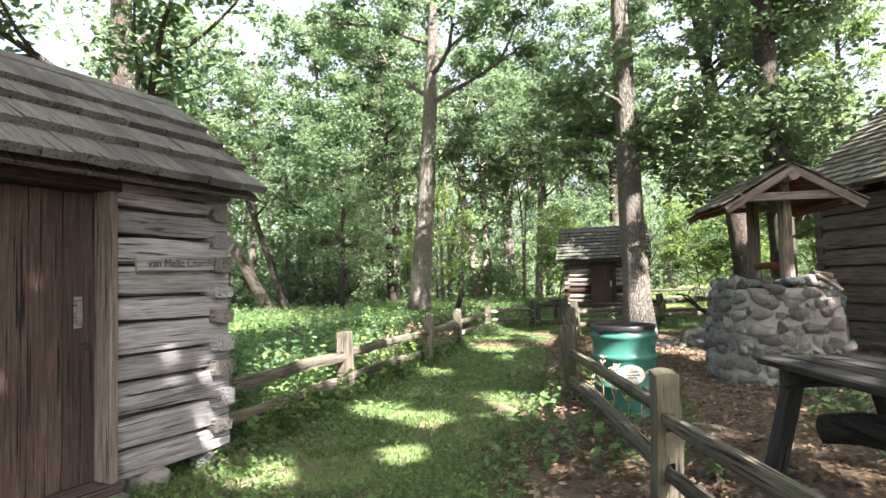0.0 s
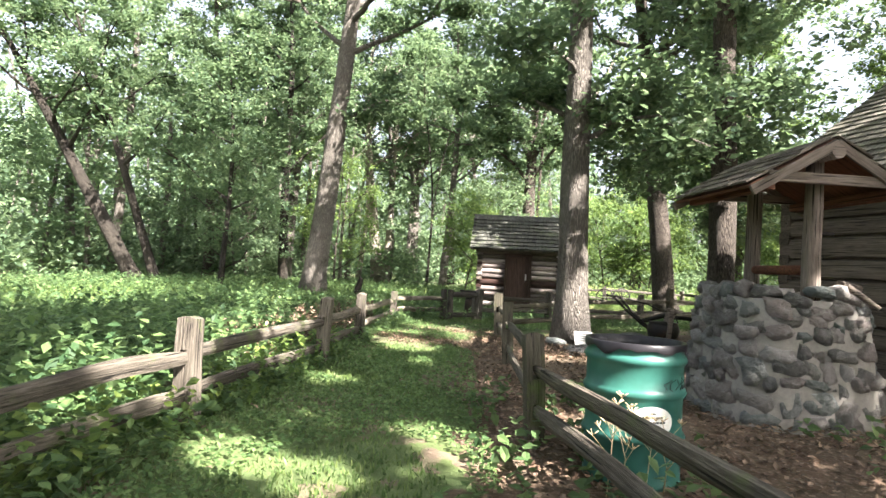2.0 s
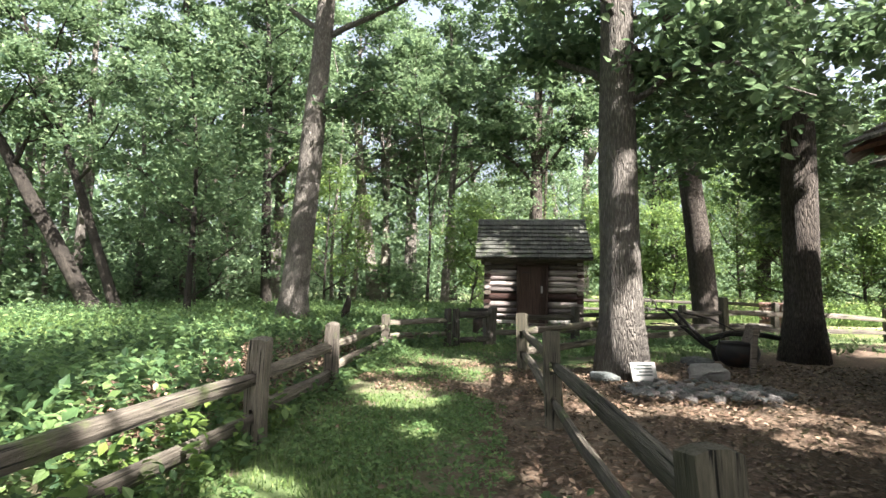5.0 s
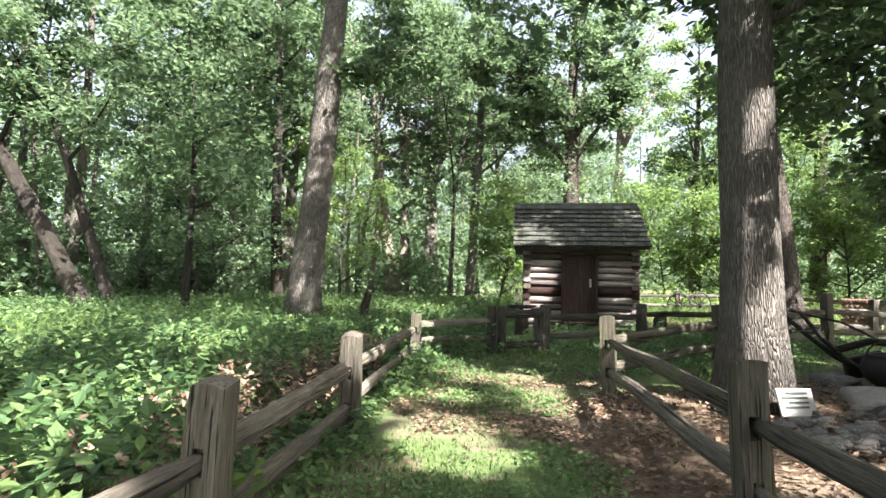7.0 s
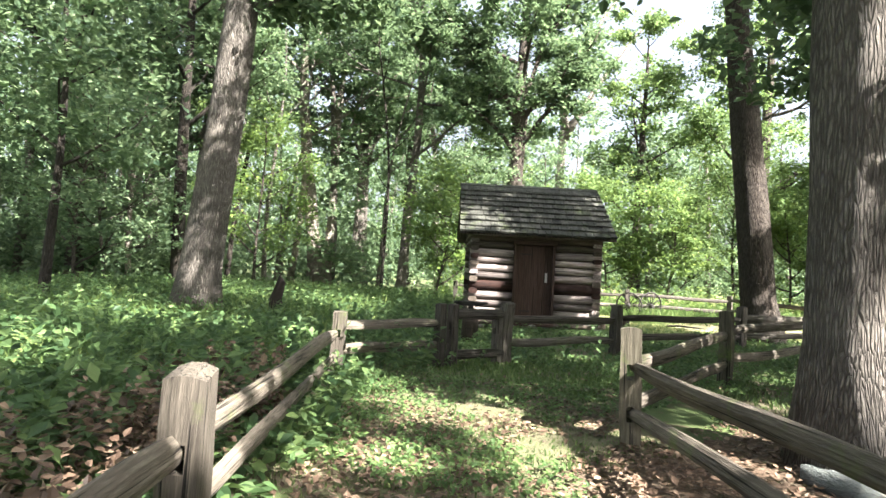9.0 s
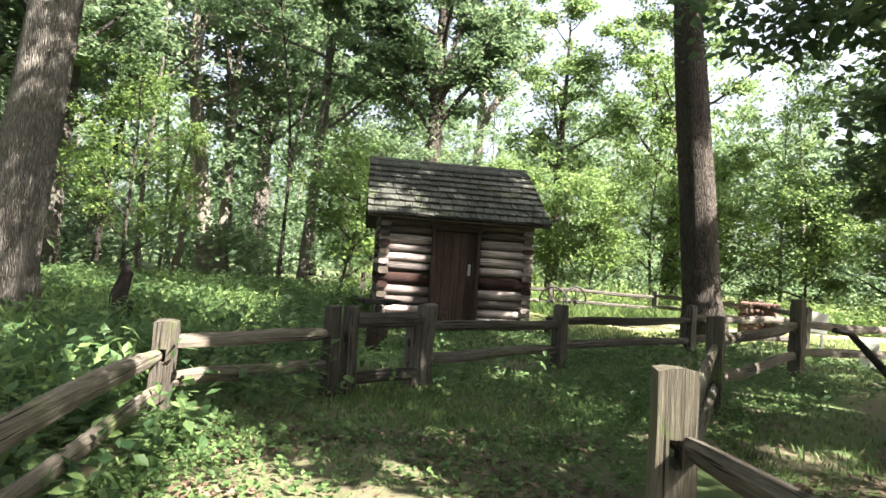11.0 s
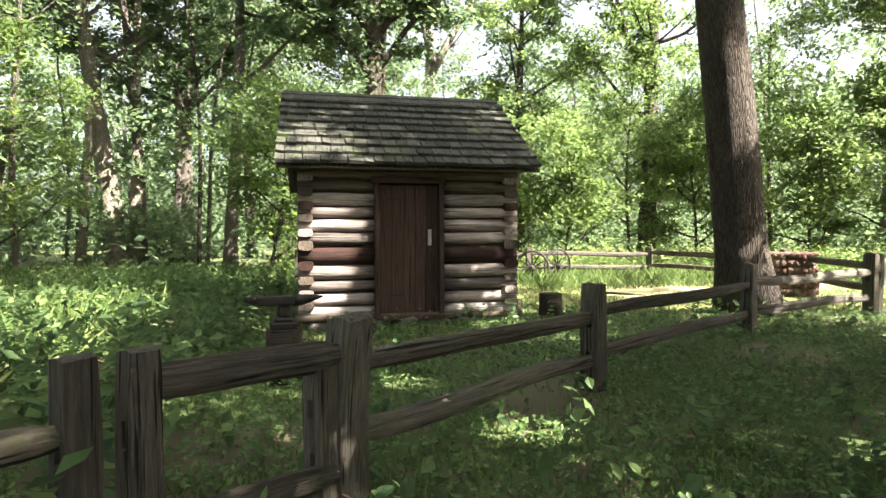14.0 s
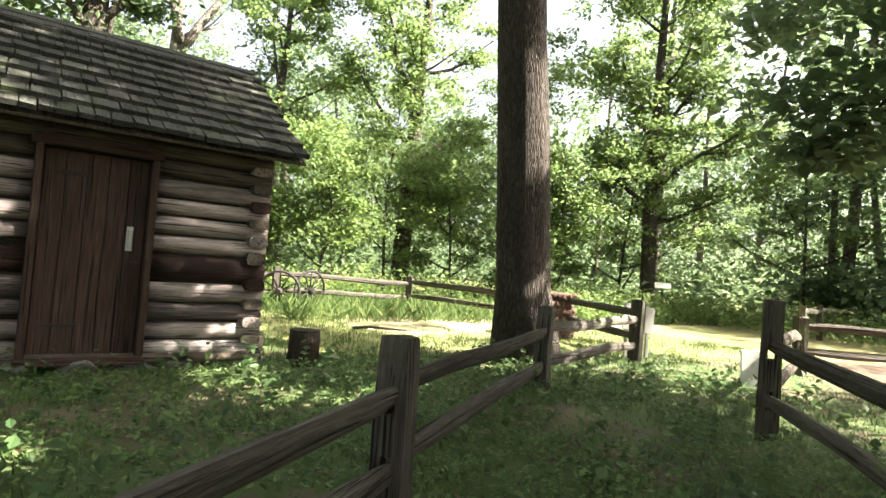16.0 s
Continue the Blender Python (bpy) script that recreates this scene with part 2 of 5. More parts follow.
def stone_mat(name, stops, rough=0.85):
    k = Mat(name, rough)
    p = k.coord("Object", (1, 1, 1))
    n = k.noise(p, 9, 6, 0.7)
    base = k.ramp(k.random(), stops)
    col = k.hue(base, n, 0.4)
    lich = k.noise(p, 3.2, 4, 0.6)
    col = k.mix(k.ramp(lich, [(0.52, (0, 0, 0)), (0.66, (0.55, 0.55, 0.55))]), col, (0.24, 0.24, 0.215))
    return k.out(col, k.math("ADD", n, lich), 0.9, 0.05)


M_STONE = stone_mat("field_stone", [(0.0, (0.09, 0.09, 0.085)), (0.25, (0.17, 0.155, 0.142)), (0.5, (0.125, 0.14, 0.132)), (0.75, (0.20, 0.17, 0.155)), (1.0, (0.26, 0.25, 0.235))])
M_STONE_RED = stone_mat("red_stone", [(0.0, (0.06, 0.028, 0.022)), (0.5, (0.12, 0.055, 0.042)), (1.0, (0.20, 0.13, 0.11))])


def plain_mat(name, col, rough=0.6, metal=0.0, scale=14, spread=0.25, dirt=None, bump=0.2):
    k = Mat(name, rough, metal)
    n = k.noise(k.coord("Object"), scale, 6, 0.7)
    c = k.hue(k.mix(0.0, col, col), n, spread)
    if dirt:
        d = k.noise(k.coord("Object"), 3.0, 6, 0.7)
        c = k.mix(k.ramp(d, [(0.52, (0, 0, 0)), (0.7, (0.7, 0.7, 0.7))]), c, dirt)
    return k.out(c, n, bump, 0.004)


M_MORTAR = plain_mat("mortar", (0.23, 0.215, 0.19), 0.95, scale=22, spread=0.4, bump=0.8)
M_DRUM = plain_mat("green_paint", (0.028, 0.108, 0.086), 0.4, dirt=(0.018, 0.08, 0.06), bump=0.1)
M_BAG = plain_mat("black_plastic", (0.012, 0.011, 0.013), 0.34, spread=0.2, bump=0.0)
M_WHITE = plain_mat("white_paint", (0.72, 0.72, 0.66), 0.6, dirt=(0.45, 0.44, 0.38), spread=0.1)
M_INK = plain_mat("dark_ink", (0.03, 0.04, 0.035), 0.7)
M_IRON = plain_mat("black_iron", (0.020, 0.018, 0.017), 0.6, 0.2, dirt=(0.07, 0.035, 0.02))
M_STEEL = plain_mat("worn_steel", (0.42, 0.41, 0.39), 0.45, 0.5)
M_STRAW = plain_mat("dry_stalk", (0.42, 0.33, 0.2), 0.8)
M_HOLE = plain_mat("dark_charred_wood", (0.018, 0.014, 0.011), 0.95)


# ---- builders ----
def part(name, mesh, material, parent=None, label="", m=None):
    """Links a mesh (or a bmesh) as one object under a thing or a part."""
    if isinstance(mesh, bmesh.types.BMesh):
        me = bpy.data.meshes.new(name)
        mesh.to_mesh(me)
        mesh.free()
        mesh = me
    if material is not None and not mesh.materials:
        mesh.materials.append(material)
    ob = new(name, mesh)
    if parent is not None:
        ob.parent = parent
    if m is not None:
        ob.matrix_basis = m
    return tagged(ob, label)


def thing(name, label, category, group="", m=None, kind=""):
    ob = new(name)
    ob.empty_display_size = 0.2
    if m is not None:
        ob.matrix_basis = m
    return tagged(ob, label, category, group, kind)


def fast_mesh(name, verts, faces, smooth=False):
    """verts (n,3), faces (k,3 or 4), as arrays."""
    me = bpy.data.meshes.new(name)
    verts, faces = np.asarray(verts, np.float32), np.asarray(faces, np.int32)
    c = faces.shape[1]
    me.vertices.add(len(verts))
    me.vertices.foreach_set("co", verts.ravel())
    me.loops.add(faces.size)
    me.loops.foreach_set("vertex_index", faces.ravel())
    me.polygons.add(len(faces))
    me.polygons.foreach_set("loop_start", np.arange(0, faces.size, c, dtype=np.int32))
    me.polygons.foreach_set("loop_total", np.full(len(faces), c, np.int32))
    me.polygons.foreach_set("use_smooth", np.full(len(faces), smooth))
    me.update(calc_edges=True)
    return me


def box(bm, sx, sy, sz, at=(0, 0, 0), turn=None, bevel=0.008):
    """A bevelled box about a centre, added to bm."""
    r = bmesh.ops.create_cube(bm, size=1.0)
    vs = r["verts"]
    bmesh.ops.scale(bm, vec=(sx, sy, sz), verts=vs)
    if bevel:
        es = list({e for v in vs for e in v.link_edges})
        r2 = bmesh.ops.bevel(bm, geom=es, offset=bevel, segments=1, affect="EDGES")
        vs = [v for v in bm.verts if v.is_valid and v in set(r2["verts"])] or vs
    mt = Matrix.Translation(at) @ (turn.to_4x4() if turn is not None else Matrix.Identity(4))
    bmesh.ops.transform(bm, matrix=mt, verts=vs)
    return vs


def box_mesh(name, sx, sy, sz, bevel=0.008, rough=0.0, cuts=0, seed=0):
    """A box mesh with optional cuts along x and noise on its faces."""
    bm = bmesh.new()
    box(bm, sx, sy, sz, bevel=0)
    if cuts:
        es = [e for e in bm.edges if abs((e.verts[0].co - e.verts[1].co).x) > sx * 0.5]
        bmesh.ops.subdivide_edges(bm, edges=es, cuts=cuts, use_grid_fill=True)
    if bevel:
        es = [e for e in bm.edges if len(e.link_faces) == 2 and e.calc_face_angle(0) > 0.5]
        bmesh.ops.bevel(bm, geom=es, offset=bevel, segments=1, affect="EDGES")
    if rough:
        for v in bm.verts:
            v.co += noise.noise_vector(v.co * Vector((2.0, 7, 7)) + Vector((seed * 3.1, 0, 0))) * rough
    me = bpy.data.meshes.new(name)
    bm.to_mesh(me)
    bm.free()
    return me


def tube(pts, radii, sides=10, rough=0.0, square=2.0, flat=(1.0, 1.0), seed=0, freq=(3.0, 6.0), caps=True):
    """Arrays of a closed tube along pts. square: 2 is round, more is squarer. flat: widths across and up."""
    pts = [Vector(p) for p in pts]
    n = len(pts)
    radii = [radii] * n if isinstance(radii, (int, float)) else radii
    verts, faces = [], []
    up = Vector((0, 0, 1))
    d0 = (pts[-1] - pts[0]).normalized()
    if abs(d0.z) > 0.9:
        up = Vector((0, 1, 0))
    for i, p in enumerate(pts):
        d = (pts[min(i + 1, n - 1)] - pts[max(i - 1, 0)]).normalized()
        a = d.cross(up).normalized()
        b = a.cross(d).normalized()
        for j in range(sides):
            t = 2 * math.pi * (j + 0.5) / sides
            c, s = math.cos(t), math.sin(t)
            k = (abs(c) ** square + abs(s) ** square) ** (-1 / square)
            r = radii[i] * k
            if rough:
                r *= 1 + rough * noise.noise(Vector((c * freq[1] * 0.3, s * freq[1] * 0.3, i / max(n - 1, 1) * (pts[-1] - pts[0]).length * freq[0] * 0.4)) + Vector((seed * 7.7, seed * 1.3, 0)))
            verts.append(p + a * (c * r * flat[0]) + b * (s * r * flat[1]))
    for i in range(n - 1):
        for j in range(sides):
            k = (j + 1) % sides
            faces.append((i * sides + j, i * sides + k, (i + 1) * sides + k, (i + 1) * sides + j))
    if caps:
        for i, flip in ((0, True), (n - 1, False)):
            c = len(verts)
            verts.append(pts[i].copy())
            for j in range(sides):
                k = (j + 1) % sides
                f = (i * sides + j, c, c, i * sides + k)
                faces.append((i * sides + k, i * sides + j, c) if flip else (i * sides + j, i * sides + k, c))
    return verts, faces


def tube_mesh(name, *args, smooth=True, **kw):
    v, f = tube(*args, **kw)
    me = bpy.data.meshes.new(name)
    me.from_pydata(v, [], f)
    for p in me.polygons:
        p.use_smooth = smooth and len(p.vertices) == 4
    me.update()
    return me


def tubes_mesh(name, jobs, smooth=True):
    """Several tubes as one mesh. jobs: (pts, radii, keywords)."""
    V, F = [], []
    for pts, radii, kw in jobs:
        v, f = tube(pts, radii, **kw)
        o = len(V)
        V += v
        F += [tuple(i + o for i in q) for q in f]
    me = bpy.data.meshes.new(name)
    me.from_pydata(V, [], F)
    for p in me.polygons:
        p.use_smooth = smooth
    me.update()
    return me


def lathe(name, prof, seg=40, wob=0.0, seed=0, smooth=True):
    V, F = [], []
    for i, (r, z) in enumerate(prof):
        for j in range(seg):
            t = 2 * math.pi * j / seg
            d = 1 + (wob * noise.noise(Vector((math.cos(t) * 4, math.sin(t) * 4, z * 9 + seed))) if wob else 0)
            V.append((r * d * math.cos(t), r * d * math.sin(t), z + (wob * 0.35 * noise.noise(Vector((math.cos(t) * 5, math.sin(t) * 5, seed + 5.0))) if wob else 0)))
    for i in range(len(prof) - 1):
        for j in range(seg):
            k = (j + 1) % seg
            F.append((i * seg + j, i * seg + k, (i + 1) * seg + k, (i + 1) * seg + j))
    me = bpy.data.meshes.new(name)
    me.from_pydata(V, [], F)
    for p in me.polygons:
        p.use_smooth = smooth
    me.update()
    return me


def stone_mesh(name, seed, sub=2, flat=0.75):
    bm = bmesh.new()
    bmesh.ops.create_icosphere(bm, subdivisions=sub, radius=0.5)
    for v in bm.verts:
        c = v.co.copy()
        q = Vector([math.copysign(abs(a * 2) ** 0.6 / 2, a) for a in c])
        v.co = q * (1 + 0.55 * noise.noise(c * 2.6 + Vector((seed * 5.3, 0, seed))) + 0.2 * noise.noise(c * 5 + Vector((seed, 3, 0))))
        v.co.z *= flat
    me = bpy.data.meshes.new(name)
    for f in bm.faces:
        f.smooth = True
    bm.to_mesh(me)
    bm.free()
    return me


STONES = [stone_mesh("stone", i) for i in range(8)]
for _me in STONES:
    _me.materials.append(M_STONE)
STONES_RED = [stone_mesh("stone", i + 20) for i in range(5)]
for _me in STONES_RED:
    _me.materials.append(M_STONE_RED)


# ---- ground ----
def build_ground():
    xs = np.concatenate([-np.geomspace(400, 30, 14), np.linspace(-26, 30, 190), np.geomspace(34, 400, 14)])
    ys = np.concatenate([-np.geomspace(400, 14, 14), np.linspace(-10, 46, 190), np.geomspace(50, 400, 14)])
    V = []
    for y in ys:
        for x in xs:
            near = max(0.0, 1 - max(abs(x - 2) / 34, abs(y - 17) / 34))
            z = 0.05 * noise.noise(Vector((x * 0.5, y * 0.5, 0))) + 0.02 * noise.noise(Vector((x * 2.1, y * 2.1, 3)))
            V.append((x, y, z * (0.3 + near) - 0.01))
    nx, ny = len(xs), len(ys)
    i, j = np.meshgrid(np.arange(nx - 1), np.arange(ny - 1))
    a = (j * nx + i).ravel()
    F = np.stack([a, a + 1, a + 1 + nx, a + nx], 1)
    ob = part("ground", fast_mesh("ground", V, F, True), M_GROUND)
    tagged(ob, "trodden grass and brown leaf litter on a woodland floor", "ground", kind="structure")


build_ground()


# ---- log buildings ----
def log_piece(name, length, height, thick, material, seed, square=3.0, rough=0.06, sides=12, bow=0.012):
    n = max(5, int(length / 0.3))
    pts = [(length * i / (n - 1), bow * noise.noise(Vector((i * 0.6, seed, 1))), bow * noise.noise(Vector((i * 0.6, seed, 9)))) for i in range(n)]
    r = [0.5 * (1 - (0.06 if i in (0, n - 1) else 0)) for i in range(n)]
    me = tube_mesh(name, pts, r, sides=sides, rough=rough, square=square, flat=(thick, height), seed=seed, freq=(2.0, 5.0), smooth=square < 5)
    me.materials.append(material)
    return me


def shingle_set(w, l, t, material, seed=0):
    out = []
    for i in range(5):
        k = (0.72, 0.88, 1.0, 1.13, 1.3)[i]
        bm = bmesh.new()
        box(bm, l, w * k, t, bevel=0.0)
        for v in bm.verts:
            if v.co.x > 0:
                v.co.x += 0.02 * noise.noise(Vector((seed + i * 3.3, v.co.y * 9, 0)))
            v.co.z *= 0.35 if v.co.x < 0 else 1.0
            v.co += noise.noise_vector(v.co * 9 + Vector((i * 4.0, seed, 0))) * 0.006
        me = bpy.data.meshes.new("shingle")
        bm.to_mesh(me)
        bm.free()
        me.materials.append(material)
        out.append((me, w * k))
    return out


def roof_slope(cabin, name, material, deck_mat, eave, up, along, length, run, w, expo, t, limit=300, split=None, seed=0, lift=0.0):
    """A slope: from eave (a point), up and along are unit vectors. Shingles are children of its deck, or one mesh where split is False."""
    rnd = random.Random(seed)
    nrm = along.cross(up)
    if nrm.z < 0:
        nrm = -nrm
    basis = Matrix((( -up.x, along.x, nrm.x), (-up.y, along.y, nrm.y), (-up.z, along.z, nrm.z)))
    if basis.determinant() < 0:
        basis = Matrix(((-up.x, -along.x, nrm.x), (-up.y, -along.y, nrm.y), (-up.z, -along.z, nrm.z)))
    mid = eave + along * (length / 2) + up * (run / 2)
    deck = part(name, box_mesh(name, run, length - 0.04, 0.03, 0.004), deck_mat, cabin, m=Matrix.Translation(mid) @ basis.to_4x4())
    inv = deck.matrix_basis.inverted()
    shapes = shingle_set(w, expo * 1.55, t, material, seed)
    rows = int(math.ceil(run / expo))
    joined, count = [], 0
    for r in range(rows):
        s = rnd.uniform(-w, 0)
        while s < length - 0.02:
            me, ww = rnd.choice(shapes)
            c = s + ww / 2
            lo, hi = max(s, 0), min(s + ww, length)
            if hi - lo > 0.03:
                tail = r * expo + rnd.uniform(-0.012, 0.012) - 0.03
                sit = rnd.uniform(0, 0.006)
                pos = eave + along * ((lo + hi) / 2) + up * min(tail + expo * 0.775, run - expo * 0.74) + nrm * (0.03 + t * 0.9 + lift + sit)
                tilt = Matrix.Rotation(-math.atan2(t * 0.9, expo * 1.3), 3, "Y") @ Matrix.Rotation(rnd.uniform(-0.025, 0.025), 3, "Z")
                m = Matrix.Translation(pos) @ (basis @ tilt).to_4x4() @ Matrix.Diagonal((1, (hi - lo - 0.012) / ww, 1, 1))
                if split is None or split(r, lo, rows):
                    if count < limit:
                        part("shingle", me, None, deck, m=inv @ m)
                        count += 1
                    else:
                        joined.append((me, inv @ m))
                else:
                    joined.append((me, inv @ m))
            s += ww
    if joined:
        V, F = [], []
        for me, m in joined:
            o = len(V)
            V += [m @ v.co for v in me.vertices]
            F += [tuple(i + o for i in p.vertices) for p in me.polygons]
        me = bpy.data.meshes.new("shingles")
        me.from_pydata(V, [], F)
        tagged(part("shingles", me, material, deck), kind="stuff")
    return deck


def door_planks(cabin, x0, x1, z0, z1, y, mat, frame_mat, n=4, seed=0, swing="r", deep=0.05, pull=None, right_mat=None):
    """Plank door with a timber frame, in the wall plane y."""
    rnd = random.Random(seed)
    door = part("door", box_mesh("door", x1 - x0, 0.02, z1 - z0, 0.003), mat, cabin, m=pose((x0 + x1) / 2, y + deep, (z0 + z1) / 2))
    w = (x1 - x0) / n
    for i in range(n):
        me = box_mesh("plank", z1 - z0 - 0.01, w - 0.007, 0.03, 0.004, 0.003, 6, seed + i)
        m = Matrix.Translation((-(x1 - x0) / 2 + w * (i + 0.5), -0.026 + rnd.uniform(-0.003, 0.003), 0)) @ Matrix(((0, 1, 0), (0, 0, -1), (-1, 0, 0))).to_4x4()
        part("plank", me, mat, door, m=m)
    hx = (x1 - x0) / 2 - 0.12 if swing == "r" else -(x1 - x0) / 2 + 0.12
    hb = bmesh.new()
    box(hb, 0.035, 0.03, 0.17, (hx, -0.06, 0.16), bevel=0.006)
    box(hb, 0.055, 0.012, 0.22, (hx, -0.046, 0.16), bevel=0.004)
    part("handle", hb, pull or M_STEEL, door, "pale worn pull handle")
    lb = bmesh.new()
    box(lb, 0.06, 0.02, 0.025, (hx + 0.05, -0.052, -0.05), bevel=0.004)
    box(lb, 0.02, 0.03, 0.06, (hx + 0.06, -0.06, -0.07), bevel=0.004)
    part("latch", lb, M_IRON, door, "black iron latch")
    for k in (-0.62, 0.68):
        hg = bmesh.new()
        box(hg, 0.26, 0.008, 0.03, (-hx * 0.66, -0.046, k), bevel=0.002)
        part("hinge", hg, M_IRON, door, "dark iron strap hinge")
    for nm, sx, sz, px, pz in (("jamb", 0.06, z1 - z0 + 0.02, x0 - 0.034, (z0 + z1) / 2), ("jamb", 0.06, z1 - z0 + 0.02, x1 + 0.034, (z0 + z1) / 2)):
        me = box_mesh(nm, sz, sx, 0.2, 0.008, 0.004, 5, seed + 3)
        part(nm, me, right_mat if right_mat and px > x1 else frame_mat, cabin, m=Matrix.Translation((px, y + 0.02, pz)) @ Matrix(((0, 1, 0), (0, 0, -1), (-1, 0, 0))).to_4x4())
    part("lintel", box_mesh("lintel", x1 - x0 + 0.2, 0.2, 0.09, 0.008, 0.004, 5, seed), frame_mat, cabin, m=pose((x0 + x1) / 2, y + 0.025, z1 + 0.055))
    part("threshold", box_mesh("threshold", x1 - x0 + 0.16, 0.22, 0.07, 0.008, 0.004, 5, seed), frame_mat, cabin, m=pose((x0 + x1) / 2, y + 0.0, z0 - 0.04))


def log_walls(cabin, W, D, z0, heights, thick, mats, square, rough, gap=None, seed=0, jut=0.1, end_mat=None, fill=0.98):
    """Four walls of stacked logs, front at y=0; gap: (x0, x1, top) left free for a door in the front wall."""
    z = z0
    for i, h in enumerate(heights):
        mat = mats[i % len(mats)]
        zc = z + h / 2
        spans = [(0.0, W)]
        if gap and z < gap[2] - 0.03:
            spans = [(0.0, gap[0]), (gap[1], W)]
        for k, (a, b) in enumerate(spans):
            me = log_piece("log", b - a, h * fill * (0.94 + 0.08 * math.sin(i * 3.7 + seed)), thick, mat, seed + i * 2.7 + k, square, rough)
            part("log", me, None, cabin, m=pose(a, thick / 2, zc))
        me = log_piece("log", W, h * fill * (0.94 + 0.08 * math.sin(i * 3.7 + seed)), thick, mat, seed + i * 2.7 + 5, square, rough, sides=8)
        part("log", me, None, cabin, m=pose(0, D - thick / 2, zc))
        for x in (thick * 0.5 + 0.005, W - thick * 0.5 - 0.005):
            j = jut * (0.6 + 0.8 * random.Random(seed + i + x).random())
            me = log_piece("log", D + j * 1.6, h * (0.5 + 0.22 * random.Random(i * 7 + seed).random()), thick * 1.02, (end_mat or [mat])[i % len(end_mat or [mat])], seed + i * 1.9 + x, square + 2.5, rough)
            part("log", me, None, cabin, m=pose(x, -j * 0.5, zc + h * 0.5, 0, 0, 90))
        z += h
    return z


def gables(cabin, W, D, z, rise, mat, over=0.0):
    for x in (0.06, W - 0.06):
        bm = bmesh.new()
        vs = [bm.verts.new(c) for c in ((x - 0.04, 0, z), (x - 0.04, D, z), (x - 0.04, D / 2, z + rise), (x + 0.04, 0, z), (x + 0.04, D, z), (x + 0.04, D / 2, z + rise))]
        for f in ((0, 1, 2), (5, 4, 3), (0, 3, 4, 1), (1, 4, 5, 2), (2, 5, 3, 0)):
            bm.faces.new([vs[k] for k in f])
        part("gable", bm, mat, cabin)


def roof(cabin, W, D, z_eave, z_ridge, over_front, over_side, mat, deck_mat, w, expo, t, seed, limit=300, split=None):
    rise = z_ridge - z_eave
    run_h = D / 2 + over_front
    run = math.hypot(rise, run_h)
    up_f = Vector((0, run_h, rise)).normalized()
    up_b = Vector((0, -run_h, rise)).normalized()
    L = W + 2 * over_side
    roof_slope(cabin, "roof", mat, deck_mat, Vector((-over_side, -over_front, z_eave)), up_f, Vector((1, 0, 0)), L, run, w, expo, t, limit, split, seed)
    roof_slope(cabin, "roof", mat, deck_mat, Vector((-over_side, D + over_front, z_eave)), up_b, Vector((1, 0, 0)), L, run, w * 1.6, expo * 1.5, t, 0, lambda *a: False, seed + 1)
    cap = bmesh.new()
    for s in (-1, 1):
        box(cap, L + 0.02, 0.13, 0.02, (W / 2, D / 2 + s * 0.055, z_ridge + 0.055), Matrix.Rotation(-s * math.atan2(rise, run_h), 3, "X"), bevel=0.003)
    part("ridge_board", cap, mat, cabin)


def footing_stones(cabin, W, n, seed, size=0.2):
    rnd = random.Random(seed)
    for i in range(n):
        x = W * (i + 0.5) / n + rnd.uniform(-0.12, 0.12)
        s = size * rnd.uniform(0.7, 1.3)
        part("footing_stone", rnd.choice(STONES), None, cabin, m=pose(x, 0.1 + rnd.uniform(-0.05, 0.05), 0.02, 0, 0, rnd.uniform(0, 360)) @ Matrix.Diagonal((s * 1.6, s * 1.2, s * 1.1, 1)))


# smokehouse: small round-log building behind the gate
SM_W, SM_D = 3.03, 3.8
smoke = thing("log_smokehouse", "small log smokehouse with brown plank door and mossy shingle roof", "log cabin", m=pose(-1.04, 23.74, 0))
_h = [0.17, 0.17, 0.18, 0.19, 0.27, 0.175, 0.18, 0.17, 0.18, 0.18, 0.17, 0.13]
# the top three logs take dark wood: eave shade put into their colour
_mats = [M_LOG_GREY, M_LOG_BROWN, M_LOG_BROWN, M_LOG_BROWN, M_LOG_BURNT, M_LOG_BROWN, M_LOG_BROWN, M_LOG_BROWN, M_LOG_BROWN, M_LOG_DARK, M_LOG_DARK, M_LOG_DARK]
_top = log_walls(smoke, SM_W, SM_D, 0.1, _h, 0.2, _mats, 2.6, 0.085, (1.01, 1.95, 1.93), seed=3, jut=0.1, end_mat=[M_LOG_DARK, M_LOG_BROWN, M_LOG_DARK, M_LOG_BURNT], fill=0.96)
part("sill_beam", log_piece("sill_beam", SM_W + 0.06, 0.12, 0.24, M_LOG_DARK, 77, 3.0, 0.08), None, smoke, m=pose(-0.03, 0.08, 0.1))
door_planks(smoke, 1.075, 1.885, 0.14, 1.9, 0.0, M_DOOR, M_DOOR, 5, 4)
gables(smoke, SM_W, SM_D, _top - 0.09, 1.32, M_LOG_DARK)
roof(smoke, SM_W, SM_D, 2.08, 3.46, 0.24, 0.27, M_SHINGLE, M_LOG_DARK, 0.17, 0.265, 0.046, 11)
footing_stones(smoke, SM_W, 7, 5)

